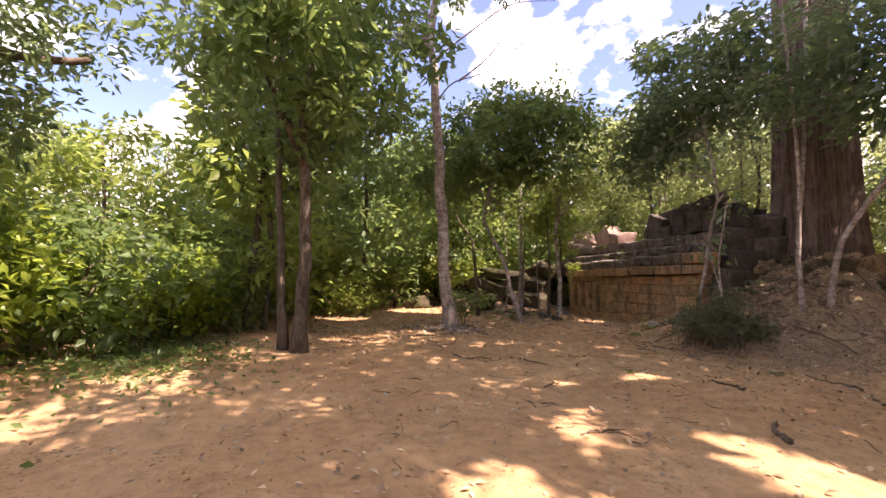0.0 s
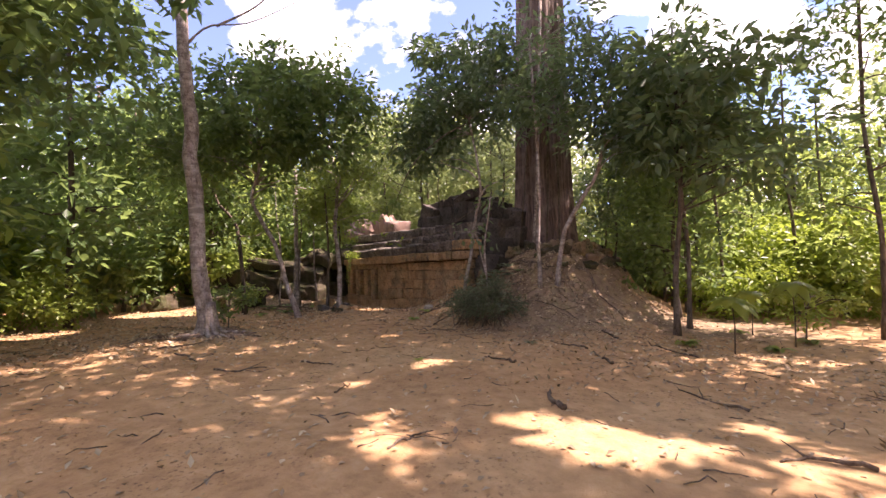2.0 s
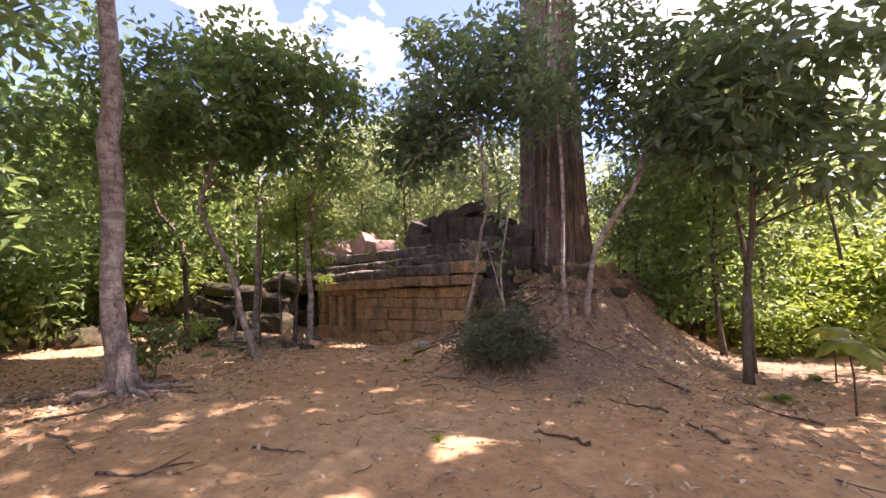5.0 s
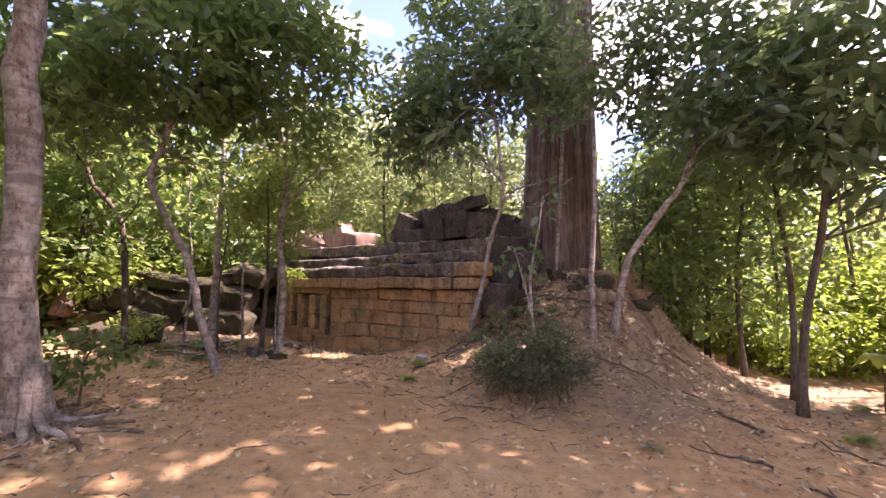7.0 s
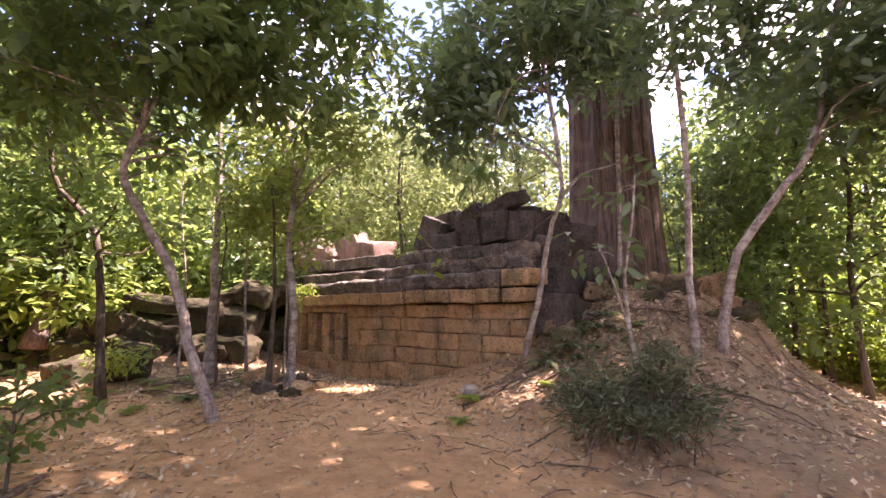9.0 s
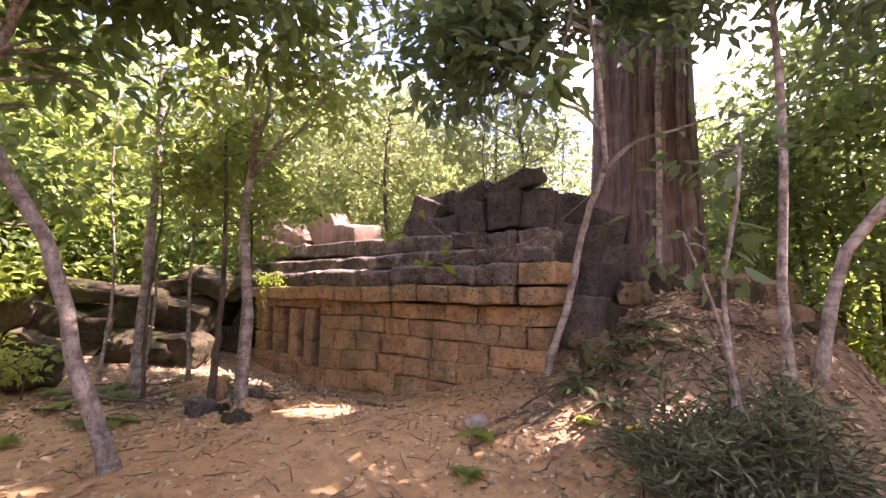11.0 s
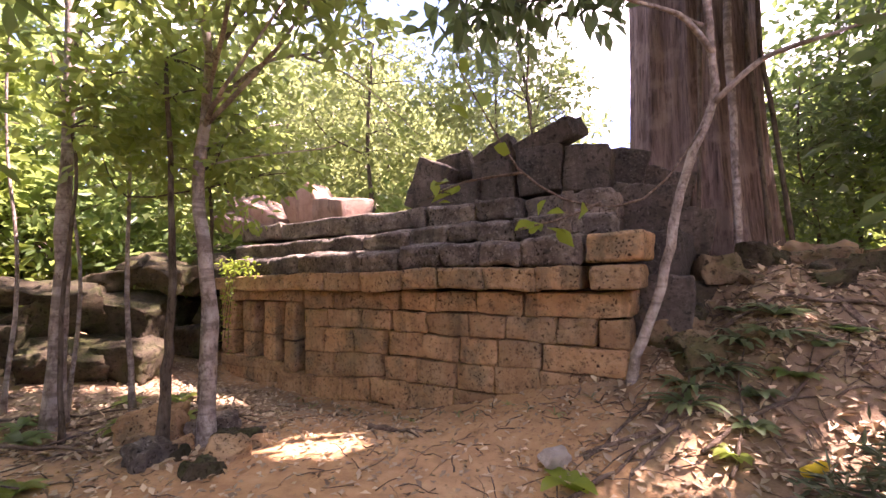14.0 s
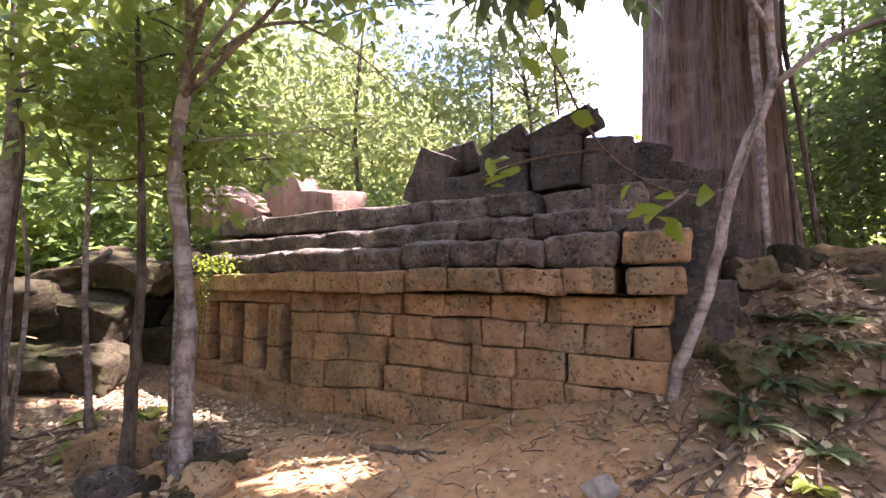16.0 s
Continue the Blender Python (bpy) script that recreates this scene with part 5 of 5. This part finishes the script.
for k, (x, y) in enumerate(((-2.6, 1.4), (-3.4, 2.4), (-4.2, 2.0), (-2.2, 2.3), (-5.0, 1.0), (-3.0, 0.2), (9.4, 3.0), (10.0, 3.6), (8.0, 2.7), (9.0, 4.6))):
    strap_plant(x, y, 12, 0.34, LEAF_LIGHT, "low leafy green weed under the trees", 450 + k, "weed", 0.05, "weeds under the trees")


def small_shrub(x, y, h, w, mat, label, seed, clumps=26, per=16, ln=0.12, wd=0.06, name="shrub"):
    z = float(ground_z(x, y))
    tree(name, label, [(x, y, z), (x + 0.03, y, z + h * 0.4), (x - 0.02, y + 0.03, z + h * 0.85)], 0.016, 0.006,
         [((x, y, z + h * 0.62), (w, w, h * 0.36), clumps, per)], 0, mat, DARKBARK, seed, category="shrub", limbs=8, leaf_len=ln, leaf_wid=wd, clump=0.17, steps=8, sides=6)


small_shrub(-0.75, -0.72, 1.05, 0.55, LEAF_MID, "small green shrub beside the slender tree", 500)
small_shrub(-4.6, 2.6, 0.9, 0.6, LEAF_LIGHT, "low green shrub beside the path", 501)
small_shrub(9.9, 3.7, 1.3, 0.7, LEAF_LIGHT, "leafy young shrub at the forest edge", 502)


def thicket():
    """Loose grey-green brush heaped at the foot of the mound."""
    rng = np.random.default_rng(60)
    c = np.array(on_ground(4.08, 2.35))
    top = empty("brush_thicket", c, "loose grey-green feathery thicket at the mound's foot", "bush")
    pts, outs = [], []
    for k in range(72):
        a, reach = rng.uniform(0, 6.283), 0.95 * rng.uniform(0.1, 1.0) ** 0.7
        high = rng.uniform(0.25, 1.15) * (1.05 - 0.6 * reach) + 0.05
        tip = np.array((math.cos(a) * reach, math.sin(a) * reach * 0.85, high))
        root = np.array((0.35 * rng.normal(), 0.3 * rng.normal(), -0.05))
        q = smooth_path([root, (root + tip) / 2 + (0, 0, 0.22), tip], 8)
        q[:, 2] = np.maximum(q[:, 2], -0.05)
        link_mesh("stem", *tube(q, np.linspace(0.010, 0.003, 8), 4, 0.1, k), TWIG, top)
        s = q[rng.integers(2, 8, 70)] + rng.normal(size=(70, 3)) * (0.075, 0.075, 0.06)
        pts.append(s)
        outs.append(np.tile((tip - root) / np.linalg.norm(tip - root), (70, 1)))
    leaf_mesh("foliage", np.concatenate(pts), 0.13, 0.022, DRYGREEN, top, outward=np.concatenate(outs), seed=60, droop=0.25)


thicket()


def wall_climber():
    """Yellow-green creeper hanging at the false window."""
    rng = np.random.default_rng(61)
    top = empty("creeper", tuple(TEMPLE @ Vector((-3.5, -0.24, 2.0))), "yellow-green creeper hanging down the cornice", "creeper")
    top.rotation_euler = (0, 0, WALL_YAW)
    cs = rng.normal(size=(9, 3)) * (0.22, 0.06, 0.07)
    p, o = clump_points(cs, 0.12, 14, rng)
    leaf_mesh("foliage", p, 0.10, 0.055, LEAF_LIME, top, outward=o, seed=61)
    for k in range(4):
        x0 = -0.25 + 0.13 * k
        pts = [(x0 + 0.05 * math.sin(3 * s + k) - 0.2 * s, -0.04 - 0.03 * k, -1.35 * s * (0.6 + 0.15 * k)) for s in np.linspace(0, 1, 12)]
        link_mesh("trailing_stem", *tube(pts, np.full(12, 0.006), 5, 0.1, k), TWIG, top)
        q = np.repeat(np.array(pts[2:]), 3, 0) + rng.normal(size=(30, 3)) * 0.035
        leaf_mesh("trailing_leaves", q, 0.075, 0.035, LEAF_LIME, top, seed=70 + k)


wall_climber()


def hanging_sprig():
    """Thin bough with few large yellow-green leaves, reaching in from the bent stem."""
    rng = np.random.default_rng(62)
    top = empty("hanging_bough", (3.25, 3.95, 3.05), "thin bare bough with few large yellow-green leaves", "bough")
    o = np.array((3.25, 3.95, 3.05))
    runs = [[(3.25, 3.95, 3.05), (2.6, 3.0, 2.35), (2.1, 2.5, 2.22), (1.75, 2.3, 2.4), (1.55, 2.2, 2.75), (1.4, 2.2, 3.05)], [(2.2, 2.58, 2.24), (1.95, 2.1, 2.1), (1.75, 1.75, 2.02)], [(1.75, 2.3, 2.4), (1.4, 2.35, 2.38), (1.15, 2.4, 2.3)]]
    for k, run in enumerate(runs):
        p = smooth_path(np.array(run) - o, 14)
        link_mesh("twig", *tube(p, np.linspace(0.010, 0.004, 14), 5, 0.12, k), TWIG, top, smooth=True)
        pick = p[rng.integers(6, 14, 7)] + rng.normal(size=(7, 3)) * 0.05
        leaf_mesh("leaves", pick, 0.125, 0.085, LEAF_LIME, top, seed=80 + k, droop=0.2, fine=True)


hanging_sprig()


def low_bough():
    """Drooping leafy bough reaching over the path."""
    rng = np.random.default_rng(63)
    o = np.array((3.2, 3.7, 5.3))
    top = empty("drooping_bough", tuple(o), "drooping bough with large green leaves over the path", "bough")
    p = smooth_path(np.array([(3.2, 3.7, 5.3), (3.1, 2.4, 4.6), (3.05, 1.2, 3.7), (2.95, 0.75, 2.95), (2.9, 0.58, 2.72)]) - o, 20)
    link_mesh("stem", *tube(p, np.linspace(0.016, 0.004, 20), 6, 0.1, 1), TWIG, top, smooth=True)
    for k in range(26):
        q = p[int(rng.integers(8, 20))] if k > 7 else p[-1 - k % 3]
        leaf_mesh("leaf", [q + rng.normal(size=3) * 0.05], 0.19, 0.075, LEAF_MID, top, seed=700 + k, droop=1.0, flat=0.3, fine=True)


low_bough()


def umbrella_plant(x, y, h, spread, seed):
    """One thin stem with a round of broad drooping leaflets."""
    at = on_ground(x, y)
    top = empty("umbrella_plant", at, "thin-stemmed plant with an umbrella of broad green leaves", "plant")
    link_mesh("stem", *tube([(0, 0, -0.05), (0.02, 0, h * 0.5), (0, 0.02, h)], [0.014, 0.011, 0.008], 6, 0.05, seed), DARKBARK, top, smooth=True)
    rng = np.random.default_rng(seed)
    for k in range(11):
        a = 6.283 * k / 11 + rng.uniform(-0.2, 0.2)
        tilt = rng.uniform(-0.1, 0.45)
        v, f = [], []
        for j in range(6):
            s = j / 5
            r, z = spread * s, h + spread * (tilt * s - 0.75 * s * s)
            w = spread * 0.46 * math.sin(math.pi * min(0.97, 0.12 + 0.86 * s)) * 0.62
            px, py = -math.sin(a) * w, math.cos(a) * w
            v += [(r * math.cos(a) + px, r * math.sin(a) + py, z - 0.2 * w), (r * math.cos(a), r * math.sin(a), z), (r * math.cos(a) - px, r * math.sin(a) - py, z - 0.2 * w)]
        for j in range(5):
            b = 3 * j
            f += [(b, b + 1, b + 4, b + 3), (b + 1, b + 2, b + 5, b + 4)]
        link_mesh("leaf", v, f, LEAF_LIGHT, top, smooth=True)


umbrella_plant(8.73, 2.4, 0.95, 0.42, 510)
umbrella_plant(9.7, 3.4, 1.15, 0.40, 511)
umbrella_plant(9.2, 4.6, 0.9, 0.36, 512)

# boughs of the mottled sapling that cross the view of the ruin
mottled = bpy.data.objects["sapling"]
BOUGHS = [([(-1.5, 3.45, 3.6), (-1.2, 3.72, 4.08), (-0.98, 3.91, 4.31), (-0.56, 4.27, 4.51), (-0.18, 4.61, 4.83), (0.5, 5.2, 5.15)], 0.028),
          ([(-1.53, 3.42, 3.0), (-1.11, 3.79, 3.17), (-0.6, 4.24, 3.33), (-0.37, 4.44, 3.47)], 0.013), ([(-0.77, 4.08, 4.38), (-0.37, 4.43, 4.26), (0.03, 4.79, 3.94), (0.31, 5.03, 3.65)], 0.012)]
for k, (run, r) in enumerate(BOUGHS):
    p = smooth_path(np.array(run) - np.array(mottled.location), 16)
    link_mesh("branch", *tube(p, np.linspace(r, 0.005, 16), 6, 0.1, k), PALEBARK, mottled, smooth=True)
    rng = np.random.default_rng(90 + k)
    for j in range(44):
        q = p[int(rng.integers(4, 16))] + rng.normal(size=3) * (0.16, 0.16, 0.1)
        leaf_mesh("leaf", [q], 0.14, 0.065, LEAF_LIGHT, mottled, seed=900 + 60 * k + j, droop=0.5, fine=True)
liana = link_mesh("liana", *tube(smooth_path([(1.75, 4.4, 4.9), (1.78, 4.42, 4.3), (1.74, 4.38, 3.8), (1.77, 4.42, 3.35)], 12), np.full(12, 0.012), 6, 0.1, 3), DARKBARK, smooth=True)
tagged(liana, "thin dark liana hanging from the foliage", "liana")


# weathered lumps of laterite and clods of earth round the trunk's foot
rng = np.random.default_rng(88)
for k in range(34):
    a = rng.uniform(-2.6, 0.2)
    rr = rng.uniform(1.15, 2.6)
    x, y, s = 4.25 + rr * math.cos(a), 6.9 + rr * math.sin(a), rng.uniform(0.16, 0.42)
    rock("mound_stone", on_ground(x, y, 0.02), (s, s * 0.85, s * 0.75), (rng.uniform(-15, 15), rng.uniform(-15, 15), rng.uniform(0, 180)), (GREYSTONE, MOSSLATERITE, SOIL)[k % 3],
         ("half-buried mossy stone on the mound", "crumbling laterite lump among roots", "rounded clod of brown earth")[k % 3], "stones on the mound", rough=0.05, soft=0.08)
for k, (x, y) in enumerate(((3.45, 3.75), (3.75, 3.8), (4.05, 3.95), (4.3, 4.1), (3.3, 3.5), (3.15, 4.55), (3.7, 4.7))):
    strap_plant(x, y, 11, 0.24, (LEAF_DARK, LEAF_MID)[k % 2], "low broad-leaved green plant among dead leaves", 600 + k, "low_plant", 0.055, "plants on the mound")
for k, (x, y, ln, a, r) in enumerate(((2.9, 3.3, 1.5, 0.75, 0.02), (3.0, 3.1, 1.3, 0.9, 0.014), (3.5, 4.5, 1.1, 0.1, 0.02), (4.2, 4.6, 1.3, -0.6, 0.022), (4.6, 4.9, 1.0, -0.9, 0.015), (3.9, 3.6, 0.9, 0.5, 0.012), (2.7, 3.6, 0.8, 1.0, 0.016), (5.0, 3.2, 1.2, 0.2, 0.016))):
    stick(x, y, ln, a, r, "dry crooked branch lying on the mound", 640 + k, lift=0.04)
for k, (x, y) in enumerate(((-2.7, 3.6), (-3.3, 3.0), (-2.3, 3.9), (-3.8, 3.3), (-3.0, 4.6), (-2.5, 2.2), (-3.5, 4.3), (-4.3, 2.9))):
    strap_plant(x, y, 13, 0.36, (LEAF_LIGHT, LEAF_MID)[k % 2], "low leafy plant among the fallen stones", 660 + k, "low_plant", 0.05, "plants among the rubble")
for k, (x, y, ln, a, r) in enumerate(((-3.9, 2.6, 2.0, 0.35, 0.03), (-3.6, 2.2, 1.7, 0.15, 0.018), (-4.2, 3.3, 1.6, 0.5, 0.022), (-2.9, 3.9, 1.0, -0.3, 0.015))):
    stick(x, y, ln, a, r, "long dry branch lying among the rubble", 680 + k, lift=0.07)
